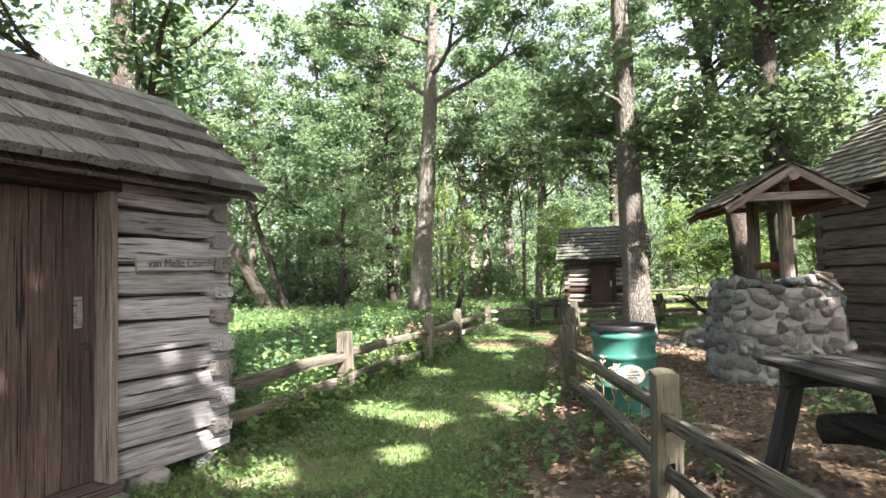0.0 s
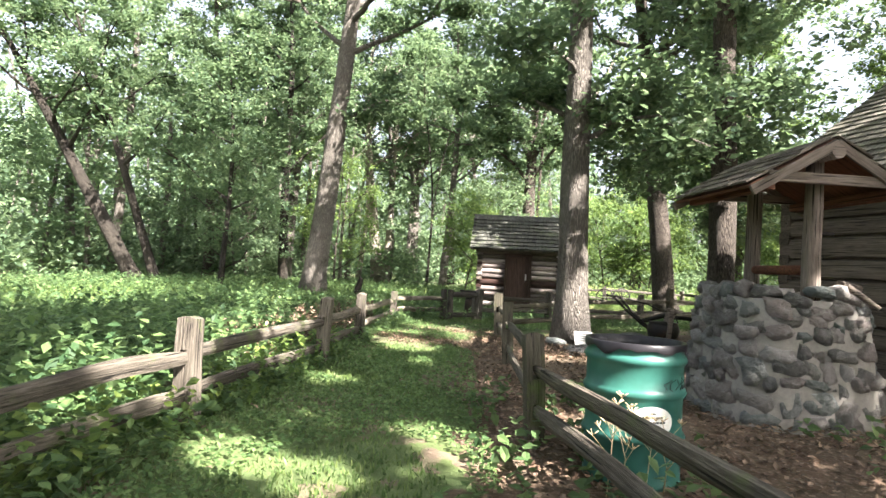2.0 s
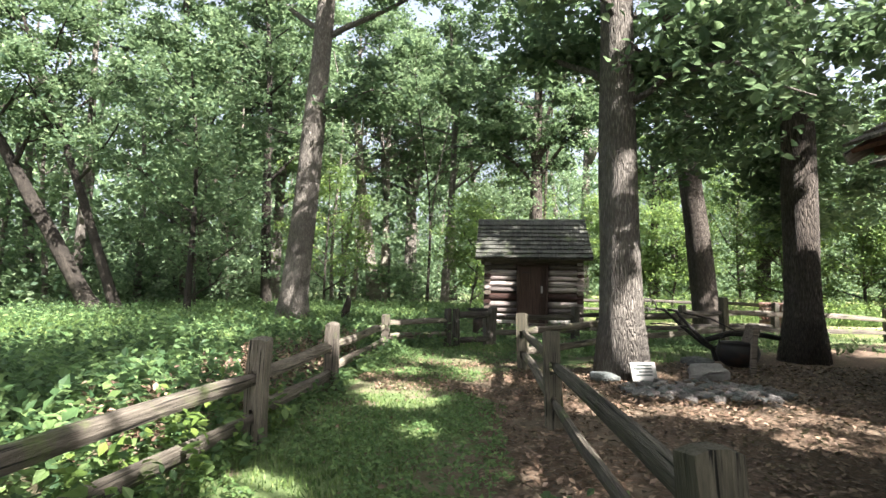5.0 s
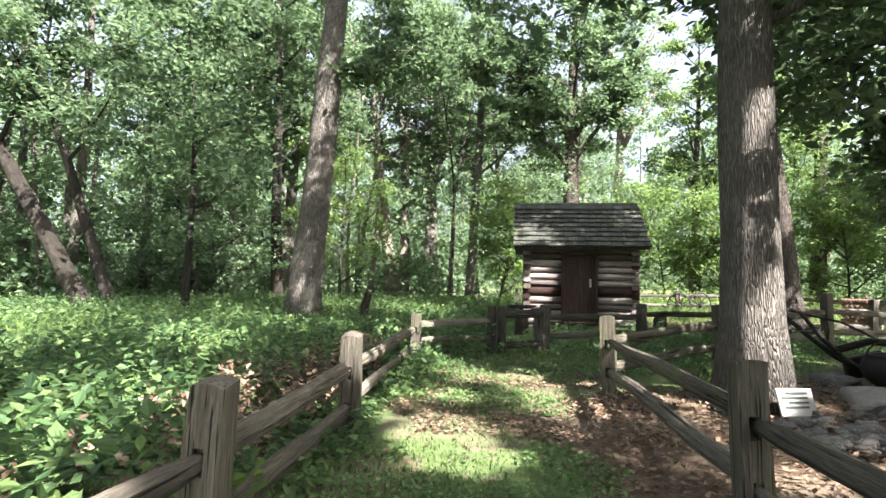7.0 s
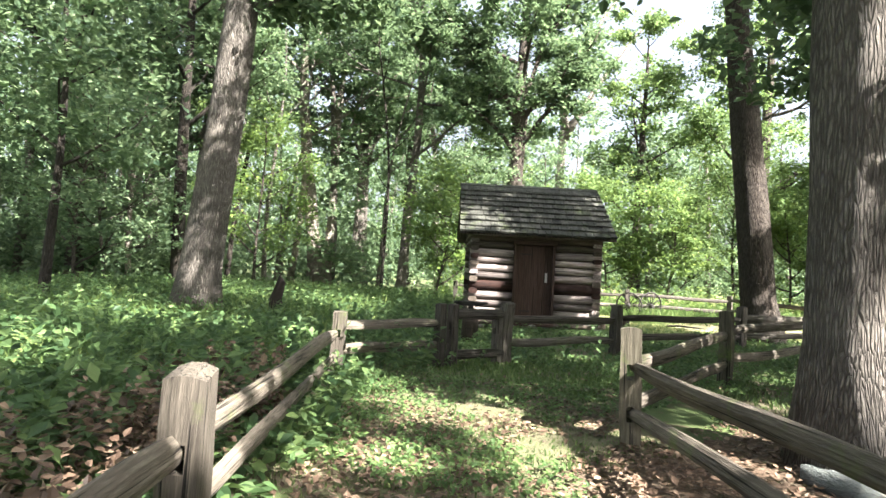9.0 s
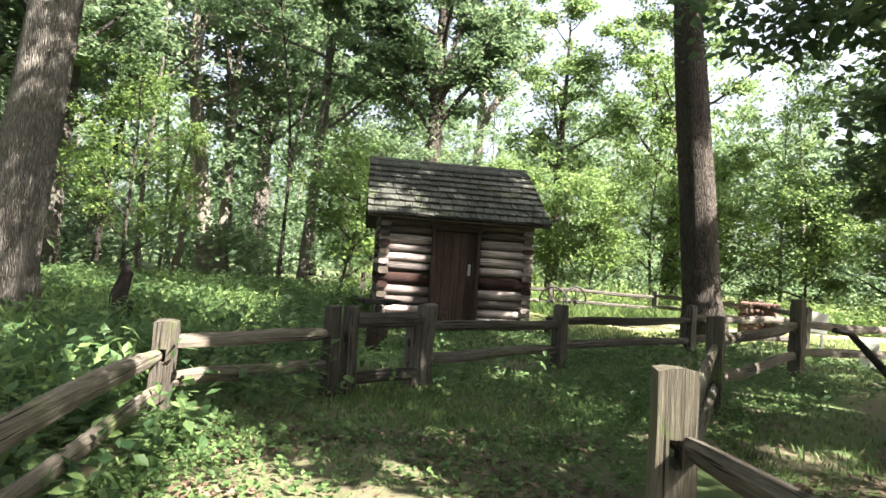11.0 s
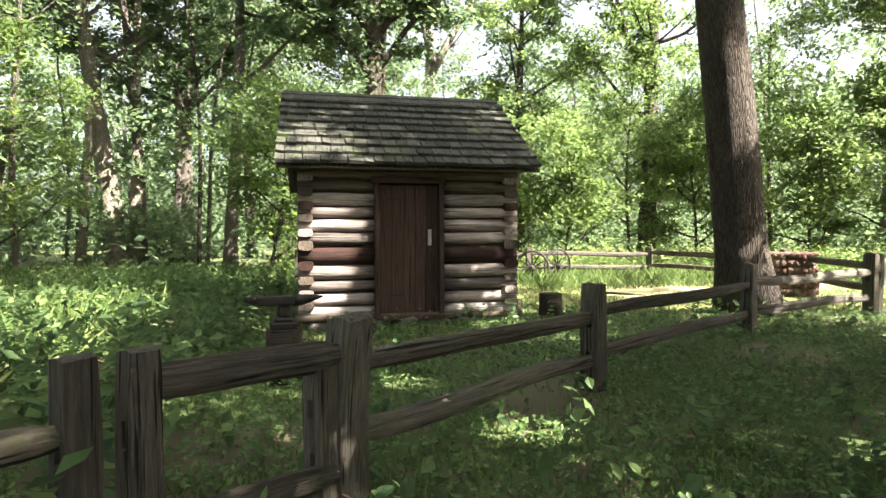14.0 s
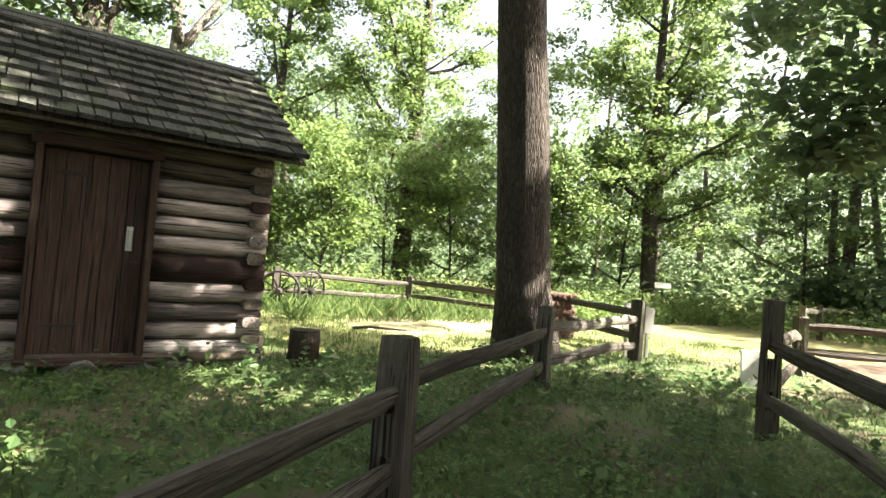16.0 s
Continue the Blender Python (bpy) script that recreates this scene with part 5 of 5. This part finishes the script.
# limbs that start at 8 m or higher are unseen, added to shade the left herbs
make_tree("oak_tree", "stout grey-barked oak with dappled trunk beside the fence", 1.3, 14.38, 0.345, 17, 1, M_BARK_GREY, M_LEAF, (0.0, 0.0), 0.3, 5.0, 14, 4, 110, 0.16, bend=0.12, extra=((4.6, (2.6, 0.4, 4.3)), (4.0, (2.0, -1.4, 3.7)), (5.2, (-1.6, -1.2, 5.4)), (4.8, (1.2, 1.8, 4.6)), (4.2, (-1.9, 2.6, 5.4)), (8.0, (2.0, -4.5, 10)), (9.0, (3.5, -3.0, 11)), (8.5, (0.5, -5.5, 10.5)), (9.0, (4.0, -5.5, 11)), (8.4, (-1.4, -4.2, 10.4))))
# limbs that start at 5.5 m or higher are added to shade smokehouse door and yard
make_tree("oak_tree", "tall brown-barked oak by the large cabin", 4.95, 16.68, 0.36, 18, 152, M_BARK_BROWN, M_LEAF, (-0.02, 0), 0.28, 5.2, 10, 4, 150, 0.16, extra=((4.4, (1.6, 3.4, 2.7)), (5.0, (3.0, 2.8, 3.6)), (4.6, (-1.4, 2.2, 4.4)), (5.2, (0.6, -2.2, 5.0)), (5.4, (2.6, 4.4, 4.6)), (4.2, (0.9, 3.0, 3.4)), (5.5, (-0.8, 3.3, 6.0)), (6.8, (0.7, 2.2, 7.7)), (9.0, (3.2, -3.2, 11)), (9.6, (4.6, -1.0, 12)), (8.6, (1.2, -4.6, 11)), (10.0, (2.6, -1.6, 12.6)), (9.2, (4.4, -3.6, 11.6))))
make_tree("oak_tree", "tall straight oak rising from green undergrowth", -6.45, 21.7, 0.43, 19, 3, M_BARK_GREY, M_LEAF, (0.08, 0.0), 0.42, 5.4, 15, 4, 170, 0.17, bend=0.15, extra=((5.6, (3.0, 0.6, 7.0)),))
# its extra high limbs are unseen, added to keep the smokehouse roof shaded
make_tree("oak_tree", "massive dark oak with deeply furrowed bark by the fence", 5.62, 23.5, 0.41, 18, 4, M_BARK_BROWN, M_LEAF, (-0.125, 0), 0.46, 5.0, 12, 4, 150, 0.17, bend=0.1, extra=((8.6, (2.4, -4.4, 12)), (9.0, (3.6, -3.0, 11.5)), (8.4, (1.4, -5.0, 11)), (9.0, (-0.4, -4.2, 12)), (8.0, (3.4, -1.0, 10.5)), (9.4, (-2.4, -3.2, 12)), (9.0, (4.8, -4.2, 11.8)), (9.4, (1.0, -2.6, 12.6))))
make_tree("oak_tree", "tall forked tree with bright leaves beyond the field fence", 13.8, 39.8, 0.44, 18, 5, M_BARK_BROWN, M_LEAF_YOUNG, (0.03, 0), 0.3, 4.2, 14, 4, 170, 0.2, extra=((7.4, (-3.4, 0, 14.2)), (3.4, (2.2, -0.6, 4.4)), (4.6, (2.8, 0.4, 6.0)), (5.4, (3.4, -0.4, 7.6)), (2.6, (1.6, -1.0, 3.2))), thick=0.2)
make_tree("ash_tree", "pale sunlit trunk leaning in dense woodland", -8.7, 42.5, 0.46, 19, 6, M_BARK_PALE, M_LEAF, (-0.09, 0), 0.42, 5.0, 14, 4, 170, 0.24, bend=0.7)
make_tree("ash_tree", "pale sunlit trunk leaning in dense woodland", -8.3, 42.9, 0.3, 17, 61, M_BARK_PALE, M_LEAF, (0.05, 0), 0.45, 4.6, 12, 4, 150, 0.24, bend=0.5)
make_tree("oak_tree", "tall forked oak behind the smokehouse", 1.2, 35.0, 0.43, 18, 7, M_BARK_BROWN, M_LEAF, (0.0, 0), 0.42, 5.2, 15, 4, 180, 0.22, extra=((7.2, (-2.6, 0, 12.5)), (8.2, (1.9, 0.3, 13.4)), (6.2, (-3.0, -1.0, 8.2)), (6.6, (2.6, -0.6, 9.2)), (7.0, (-1.6, 1.0, 10.2)), (7.6, (3.2, 0, 11.4)), (8.0, (-4.2, 0, 11.2))), thick=0.13)
make_tree("dead_tree", "bare dead tree with pale forked limbs", 4.7, 45.8, 0.46, 17, 8, M_BARK_PALE, None, (0.05, 0), 0.6, 4.0, 5, crown=False, extra=((9.6, (5.6, 0.2, 17.6)), (10.2, (-1.0, 0.4, 18.0)), (13.0, (3.6, -0.5, 19.0)), (14.0, (-2.2, 0, 18.5))), thick=0.22)
make_tree("oak_tree", OAK, -19.5, 45.0, 0.56, 19, 9, M_BARK_GREY, M_LEAF, (0.05, 0), 0.3, 5.6, 15, 4, 180, 0.25)
make_tree("oak_tree", OAK, -7.2, 48.2, 0.5, 19, 62, M_BARK_GREY, M_LEAF, (0.01, 0), 0.38, 5.4, 15, 4, 180, 0.25, bend=0.5, extra=((7.5, (-2.2, 0, 11.5)), (8.0, (2.4, 0, 12.5))), thick=0.2)
make_tree("oak_tree", OAK, -4.7, 54.5, 0.36, 19, 63, M_BARK_BROWN, M_LEAF_FAR, (0.0, 0), 0.35, 5.4, 15, 4, 170, 0.26, bend=0.6)
make_tree("oak_tree", OAK, -2.0, 50.0, 0.3, 18, 64, M_BARK_GREY, M_LEAF_FAR, (-0.14, 0), 0.4, 5.2, 14, 4, 170, 0.26, bend=0.9)
make_tree("oak_tree", OAK, -3.6, 36.5, 0.24, 17, 65, M_BARK_GREY, M_LEAF, (0.03, 0), 0.36, 4.6, 14, 4, 170, 0.21, bend=0.5)
make_tree("oak_tree", OAK, -11.0, 31.0, 0.26, 17, 66, M_BARK_DARK, M_LEAF, (-0.05, 0), 0.34, 4.8, 14, 4, 170, 0.21, bend=0.5)
make_tree("sapling", "thin dark sapling in undergrowth", -10.3, 23.0, 0.12, 9, 10, M_BARK_DARK, M_LEAF, (0.0, 0), 0.3, 2.6, 10, 4, 110, 0.18)
# the two leaning trunks get dark bark: their shade is put into the colour
make_tree("leaning_tree", "dark trunk leaning over sunlit undergrowth", -14.7, 24.9, 0.33, 13, 11, M_BARK_DARK, M_LEAF, (-0.68, 0.05), 0.4, 3.8, 11, 4, 140, 0.19, bend=0.1)
make_tree("leaning_tree", "dark trunk leaning over sunlit undergrowth", -14.0, 25.1, 0.21, 14, 12, M_BARK_DARK, M_LEAF, (-0.42, 0.05), 0.35, 3.6, 11, 4, 140, 0.19, bend=0.2)
make_tree("oak_tree", OAK, -13.2, 37.0, 0.36, 18, 13, M_BARK_GREY, M_LEAF_FAR, (0.03, 0), 0.28, 5.2, 15, 4, 180, 0.24)
make_tree("oak_tree", OAK, -16.0, 33.0, 0.32, 18, 14, M_BARK_BROWN, M_LEAF, (-0.04, 0), 0.28, 5.2, 15, 4, 180, 0.24)
make_tree("ash_tree", "slim tree at the edge of the sunny field", 8.6, 42.0, 0.3, 15, 15, M_BARK_BROWN, M_LEAF_YOUNG, (0, 0), 0.2, 3.6, 14, 4, 120, 0.22)
make_tree("ash_tree", "slim tree beyond the sunny track", 22.6, 33.0, 0.32, 17, 16, M_BARK_GREY, M_LEAF_YOUNG, (0, 0), 0.2, 4.0, 14, 4, 140, 0.19)
make_tree("ash_tree", "slim tree beyond the sunny track", 17.9, 30.0, 0.3, 15, 17, M_BARK_BROWN, M_LEAF_YOUNG, (-0.03, 0), 0.2, 3.8, 16, 4, 170, 0.19)
make_tree("ash_tree", "tall tree behind the hut", -8.2, 9.2, 0.3, 16, 19, M_BARK_BROWN, M_LEAF, (0, 0), 0.2, 4.6, 14, 4, 190, 0.18)
# unseen oaks added round about, they and their long limbs placed to shade the way
REACH = {5: ((9.0, (-4, 2, 11)), (9.0, (-5, 4.5, 11)), (9.5, (-3, 6, 11.5)), (9.0, (-6, 1, 10.5)), (9.5, (-2.5, 3.5, 11)), (9.0, (-5.5, 7.0, 11))), 2: ((9.0, (-2, 5, 10)), (9.0, (0, 6, 10.5)), (9.5, (2, 5, 11)), (9.0, (-3, 3, 10)), (9.0, (-0.5, 8, 11)))}
for i, (x, y, h, wide) in enumerate(((12.5, -1.0, 17, 5.2), (14.0, 7.0, 18, 6.2), (3.7, -2.0, 14, 2.6), (-8.0, -2.0, 17, 5.0), (18.5, 3.0, 18, 5.2), (7.4, 1.8, 16, 5.2), (14.6, 13.6, 18, 6.2), (9.0, -6.0, 17, 5.2))):
    make_tree("oak_tree", OAK, x, y, 0.36, h, 40 + i, M_BARK_GREY, M_LEAF, (0, 0), 0.3 if i in (2, 3) else 0.42, wide, 13 if i != 3 else 9, 4, 70 if i != 2 else 120, 0.33, sides=10, clump_r=0.75, extra=REACH.get(i, ()))


def understory():
    """Young trees and tall shrubs with leaves down to the ground, between the trunks."""
    rng = np.random.default_rng(77)
    spots = [(-12.5, 27.5, 6), (-2.0, 31.5, 4.5), (-1.0, 34.5, 6), (-9.0, 33.0, 7), (-13.0, 30.0, 7), (-17.5, 15.0, 6), (3.2, 41.0, 8), (5.6, 36.5, 5), (7.5, 34.6, 5), (12.6, 34.6, 5.5), (14.5, 31.5, 5), (17.5, 31.0, 6), (12.0, 38.0, 8), (17.0, 36.0, 9), (23.0, 27.0, 8), (24.0, 22.0, 8), (22.0, 18.5, 6), (-0.5, 38.0, 8)]
    for i, (x, y, h) in enumerate(spots):
        # sunny trees and every second other get brighter leaves: light put into the colour
        sunny = x > 4
        make_tree("young_tree", "young leafy tree in the woodland edge" if sunny else "young shaded tree in the undergrowth", x, y, 0.03 + 0.006 * h, h, 200 + i, M_BARK_BROWN, M_LEAF_YOUNG if sunny or i % 2 else M_LEAF_FAR, (rng.normal(0, 0.05), rng.normal(0, 0.05)), 0.14, 0.42 * h, 13, 4, 90 if sunny else 70, 0.16, lobed=False, sides=6, clump_r=0.5, group="young trees")


understory()


def far_woods():
    """The wood that closes the view all round."""
    rng = np.random.default_rng(5)
    jobs, C = [], []
    n = 0
    while n < 190:
        a = rng.uniform(-math.pi, math.pi)
        d = rng.uniform(30, 75) if n < 140 else rng.uniform(24, 30)
        x, y = 1 + d * math.sin(a), 14 + d * math.cos(a)
        if -13 < x < 24 and -6 < y < 43:
            continue
        ahead = -70 < math.degrees(a) < 95
        if not ahead and n % 3:
            n += 1
            continue
        h = rng.uniform(13, 20)
        r = rng.uniform(0.12, 0.3)
        lx, ly = rng.normal(0, 0.08, 2)
        ph = rng.uniform(0, 6)
        jobs.append(([(x + lx * u * h + 0.5 * math.sin(u * 4 + ph) * u, y + ly * u * h, u * h - 0.1) for u in np.linspace(0, 1, 7)], [r * (1 - 0.85 * u) for u in np.linspace(0, 1, 7)], dict(sides=7, rough=0.15, seed=n)))
        for k in range(52):
            u = rng.uniform(0.0, 1.0) if k > 9 else rng.uniform(0.0, 0.12)
            w = 3.4 * (1.1 - abs(u - 0.6))
            c = np.array([x + lx * u * h, y + ly * u * h, u * h]) + rng.normal(0, 1, 3) * np.array([w, w, 0.8]) * 0.6
            C.append(c + rng.normal(0, 1, (72 if ahead else 36, 3)) * np.array([0.95, 0.95, 0.5]) * 0.5)
        n += 1
    tagged(part("far_tree_trunks", tubes_mesh("far_tree_trunks", jobs), M_BARK_GREY), "many grey trunks of the surrounding wood", "woods", kind="stuff")
    C = np.concatenate(C)
    C = C[C[:, 2] > 0.15]
    V, F = leaf_cards(C, 0.33, rng, lobes=False)
    tagged(part("far_foliage", fast_mesh("far_foliage", V, F), M_LEAF_FAR), "dense green foliage of the surrounding wood", "woods", kind="stuff")



def far_shrubs():
    """Shrubs and saplings that close the view between the far trunks."""
    rng = np.random.default_rng(9)
    C = []
    for i in range(620):
        a, d = rng.uniform(-1.5, 1.75), rng.uniform(23, 72)
        x, y = 1 + d * math.sin(a), 14 + d * math.cos(a)
        if -12 < x < 19 and y < 37:
            continue
        h = rng.uniform(0.8, 3.4) if d < 40 else rng.uniform(2, 7)
        C.append(np.array([x, y, h * 0.5]) + rng.normal(0, 1, (int(38 * h), 3)) * np.array([1.5, 1.5, h * 0.34]))
    a = rng.uniform(-1.1, 1.35, 62000)
    d = rng.uniform(72, 92, 62000)
    top = np.array([14 + 8 * noise.noise(Vector((q * 9, 0, 0))) + 5 * noise.noise(Vector((q * 31, 0, 4))) for q in a])
    deep = np.stack([1 + d * np.sin(a), 14 + d * np.cos(a), top * 1.45 * rng.uniform(0, 1, 62000)], 1)
    V2, F2 = leaf_cards(deep, 1.0, rng, 0.9, False)
    tagged(part("deep_woods", fast_mesh("deep_woods", V2, F2), M_LEAF_FAR), "dim green depth of the wood beyond", "woods", kind="stuff")
    C = np.concatenate(C)
    C = C[C[:, 2] > 0.05]
    V, F = leaf_cards(C, 0.3, rng, lobes=False)
    tagged(part("far_shrubs", fast_mesh("far_shrubs", V, F), M_LEAF_FAR), "green shrubs and saplings among far trunks", "woods", kind="stuff")


def thin_trunks():
    """Slender trunks and poles that stand between the large trees."""
    rng = np.random.default_rng(15)
    for i in range(18):
        a, d = rng.uniform(-0.8, 0.3), rng.uniform(27, 46)
        x, y = -0.5 + d * math.sin(a), 8 + d * math.cos(a)
        if x > -6 and y < 36:
            x -= 7
        h, r = rng.uniform(9, 16), rng.uniform(0.07, 0.19)
        lx, ly = rng.normal(0, 0.07, 2)
        ph = rng.uniform(0, 6)
        pts = [(lx * u * h + 0.6 * math.sin(u * 5 + ph) * u, ly * u * h, u * h - 0.1) for u in np.linspace(0, 1, 10)]
        jobs = [(pts, [r * (1 - 0.8 * u) + 0.1 * r * math.exp(-u * 20) for u in np.linspace(0, 1, 10)], dict(sides=8, rough=0.2, seed=i))]
        for k in range(6):
            u = rng.uniform(0.35, 0.95)
            b = np.array(pts[int(u * 9)])
            az = rng.uniform(0, 6.28)
            jobs.append((limb_path(b, (math.cos(az), math.sin(az), 0.6), rng.uniform(1, 2.6), rng, 5), [r * 0.35 * (1 - 0.15 * q) for q in range(6)], dict(sides=5, seed=k)))
        bark = (M_BARK_GREY, M_BARK_BROWN, M_BARK_GREY, M_BARK_DARK, M_BARK_PALE)[i % 5]
        tree = thing("slender_tree", "slender woodland trunk with a few bare side limbs", "tree", "slender trees", m=pose(x, y, 0))
        part("trunk", tubes_mesh("trunk", jobs), bark, tree)
        C = np.concatenate([np.array(q[0][-1]) + rng.normal(0, 1, (150, 3)) * np.array([0.9, 0.9, 0.5]) for q in jobs])
        V, F = leaf_cards(C, 0.2, rng, lobes=False)
        part("crown", fast_mesh("crown", V, F), M_LEAF if i % 2 else M_LEAF_FAR, tree)


far_woods()
far_shrubs()
thin_trunks()


# ---- undergrowth, grass, litter ----
def herbs(name, label, regions, material, seed, size, hmax, leaves, lobes=True):
    rng = np.random.default_rng(seed)
    C, S = [], []
    for n, inside, (x0, x1, y0, y1) in regions:
        p = rng.uniform((x0, y0), (x1, y1), (n, 2))
        keep = np.array([inside(x, y) for x, y in p])
        p = p[keep]
        h = hmax * (0.35 + 0.65 * rng.random(len(p))) * np.array([0.55 + 0.75 * (noise.noise(Vector((x * 0.35, y * 0.35, seed))) * 0.5 + 0.5) for x, y in p])
        for k in range(leaves):
            u = (k + rng.random(len(p))) / leaves
            a = rng.uniform(0, 6.28, len(p))
            rr = size * 0.9 * rng.random(len(p))
            C.append(np.stack([p[:, 0] + np.cos(a) * rr, p[:, 1] + np.sin(a) * rr, 0.03 + h * u], 1))
    C = np.concatenate(C)
    V, F = leaf_cards(C, size, rng, 0.45, lobes)
    tagged(part(name, fast_mesh(name, V, F), material), label, "plants", kind="stuff")


def left_side(x, y):
    return x < -2.62 - 0.02 * y + 0.25 * noise.noise(Vector((x, y, 0))) and not (y < 5.0 and x > -4.6) and not (11.3 < y < 14.2 and x > -3.35)


herbs("undergrowth", "lush green herbs and seedlings behind the fence", [(5200, left_side, (-8, -2.4, 3, 18)), (5200, lambda x, y: x < -1.6 or y > 27, (-14, 0, 17, 34)), (2500, lambda x, y: True, (-18, -8, 4, 30))], M_HERB, 1, 0.115, 0.62, 10, False)
herbs("tall_herbs", "taller broad-leaved herbs standing above the undergrowth", [(520, lambda x, y: left_side(x + 0.3, y), (-7, -2.6, 4.5, 17))], M_HERB, 21, 0.085, 0.85, 22)
herbs("fence_weeds", "leafy weeds growing through the fence rails", [(90, lambda x, y: True, (-2.75, -2.2, 4.8, 10.5))], M_LEAF_YOUNG, 22, 0.075, 0.55, 14)
herbs("tall_weeds", "tall bright weeds along the sunny field edge", [(1500, lambda x, y: y > 31.2 + 0.1 * noise.noise(Vector((x, y, 0))), (-2, 16, 31, 35)), (1300, lambda x, y: True, (11.5, 22, 27.6, 31)), (700, lambda x, y: y > 20, (17, 24, 20, 28))], M_LEAF_YOUNG, 2, 0.13, 1.1, 10, False)
herbs("fence_weeds", "green weeds climbing about the fence foot", [(900, lambda x, y: abs(x + 2.5 + 0.012 * y) < 0.4, (-3.2, -1.9, 4.6, 17)), (160, lambda x, y: True, (-0.3, 1.4, 4.4, 9)), (500, lambda x, y: True, (2.6, 7.5, 3.5, 8)), (420, lambda x, y: True, (-2, 8, 17.5, 24))], M_HERB, 3, 0.085, 0.3, 6)


def blades(name, label, n, inside, bounds, seed, height, material):
    rng = np.random.default_rng(seed)
    x0, x1, y0, y1 = bounds
    p = rng.uniform((x0, y0), (x1, y1), (n, 2))
    p = p[np.array([inside(x, y) for x, y in p])]
    n = len(p)
    a, t = rng.uniform(0, 6.28, n), rng.normal(0, 0.5, n)
    h, w = height * rng.uniform(0.4, 1.4, n), 0.004 + 0.006 * rng.random(n)
    base = np.stack([p[:, 0], p[:, 1], np.full(n, -0.02)], 1)
    s = np.stack([np.cos(a), np.sin(a), np.zeros(n)], 1) * w[:, None]
    b = np.stack([-np.sin(a) * np.sin(t), np.cos(a) * np.sin(t), np.cos(t)], 1) * h[:, None]
    V = np.stack([base - s, base + s, base + b * 0.6 + s * 0.8, base + b * [1.3, 1.3, 0.95]], 1).reshape(-1, 3)
    F = np.arange(n * 4).reshape(-1, 4)
    tagged(part(name, fast_mesh(name, V, F), material), label, "grass", kind="stuff")


def on_way(x, y):
    k = noise.noise(Vector((x * 0.8, y * 0.8, 2))) * 0.9
    if y - 0.75 * x < 14.4 and x + 0.085 * y > 0.1 + k:
        return False
    if 12 < y < 17 and x > -2.1:
        return k > -0.05
    return k > -0.35 and not (26 < y - 0.12 * x < 27.6 and x > 5)


blades("path_grass", "short green grass on the trodden way", 70000, on_way, (-2.7, 1.6, 1.2, 19), 4, 0.05, M_GRASS)
blades("yard_grass", "short grass before the smokehouse and the field", 60000, on_way, (-2.5, 12, 14, 30), 5, 0.07, M_GRASS)
blades("woodland_grass", "long pale grass on the woodland floor", 30000, lambda x, y: x < -3 or y > 30, (-12, 8, 14, 36), 6, 0.45, M_GRASS)
blades("field_grass", "sunlit tall grass beyond the field track", 14000, lambda x, y: True, (4, 22, 27.8, 33), 7, 0.4, M_GRASS)
herbs("ground_ivy", "small round-leaved creeping plants in the grass", [(17000, lambda x, y: noise.noise(Vector((x * 0.6, y * 0.6, 8))) > (-0.25 if y < 11.5 else 0.12) and x + 0.085 * y < 0.5, (-2.6, 0.8, 1.5, 17)), (19000, lambda x, y: noise.noise(Vector((x * 0.6, y * 0.6, 8))) > -0.25 and y - 0.75 * x > 15.5, (-2.5, 7, 15, 24))], M_CLOVER, 8, 0.045, 0.055, 3, False)


def litter(name, label, n, inside, bounds, seed, size):
    rng = np.random.default_rng(seed)
    x0, x1, y0, y1 = bounds
    p = rng.uniform((x0, y0), (x1, y1), (n, 2))
    p = p[np.array([inside(x, y) for x, y in p])]
    C = np.stack([p[:, 0], p[:, 1], 0.015 + 0.02 * rng.random(len(p))], 1)
    V, F = leaf_cards(C, size, rng, 0.3, False)
    tagged(part(name, fast_mesh(name, V, F), M_DRY), label, "fallen leaves", kind="stuff")


litter("leaf_litter", "dry brown oak leaves strewn under the trees", 48000, lambda x, y: x + 0.085 * y + 0.8 * noise.noise(Vector((x * 0.7, y * 0.7, 4))) > 0.3 and y - 0.75 * x < 14.8, (-1.2, 8, 1.5, 16), 11, 0.062)
litter("leaf_litter", "scattered dry brown leaves on the grass", 3500, lambda x, y: noise.noise(Vector((x * 0.5, y * 0.5, 9))) > -0.1, (-2.6, 7, 2, 24), 12, 0.055)


# ---- small plants that stand out ----
herbs("withered_plants", "withered brown drooping plants behind the fence", [(190, lambda x, y: True, (-3.7, -2.7, 11.3, 15.4)), (40, lambda x, y: True, (-3.6, -2.7, 9.0, 11.0))], M_DRY, 33, 0.056, 0.6, 26)
litter("leaf_litter", "brown leaves gathered on the trodden corner", 7000, lambda x, y: noise.noise(Vector((x * 0.9, y * 0.9, 19))) > -0.15, (-2.4, 0.4, 12.6, 16.8), 14, 0.055)
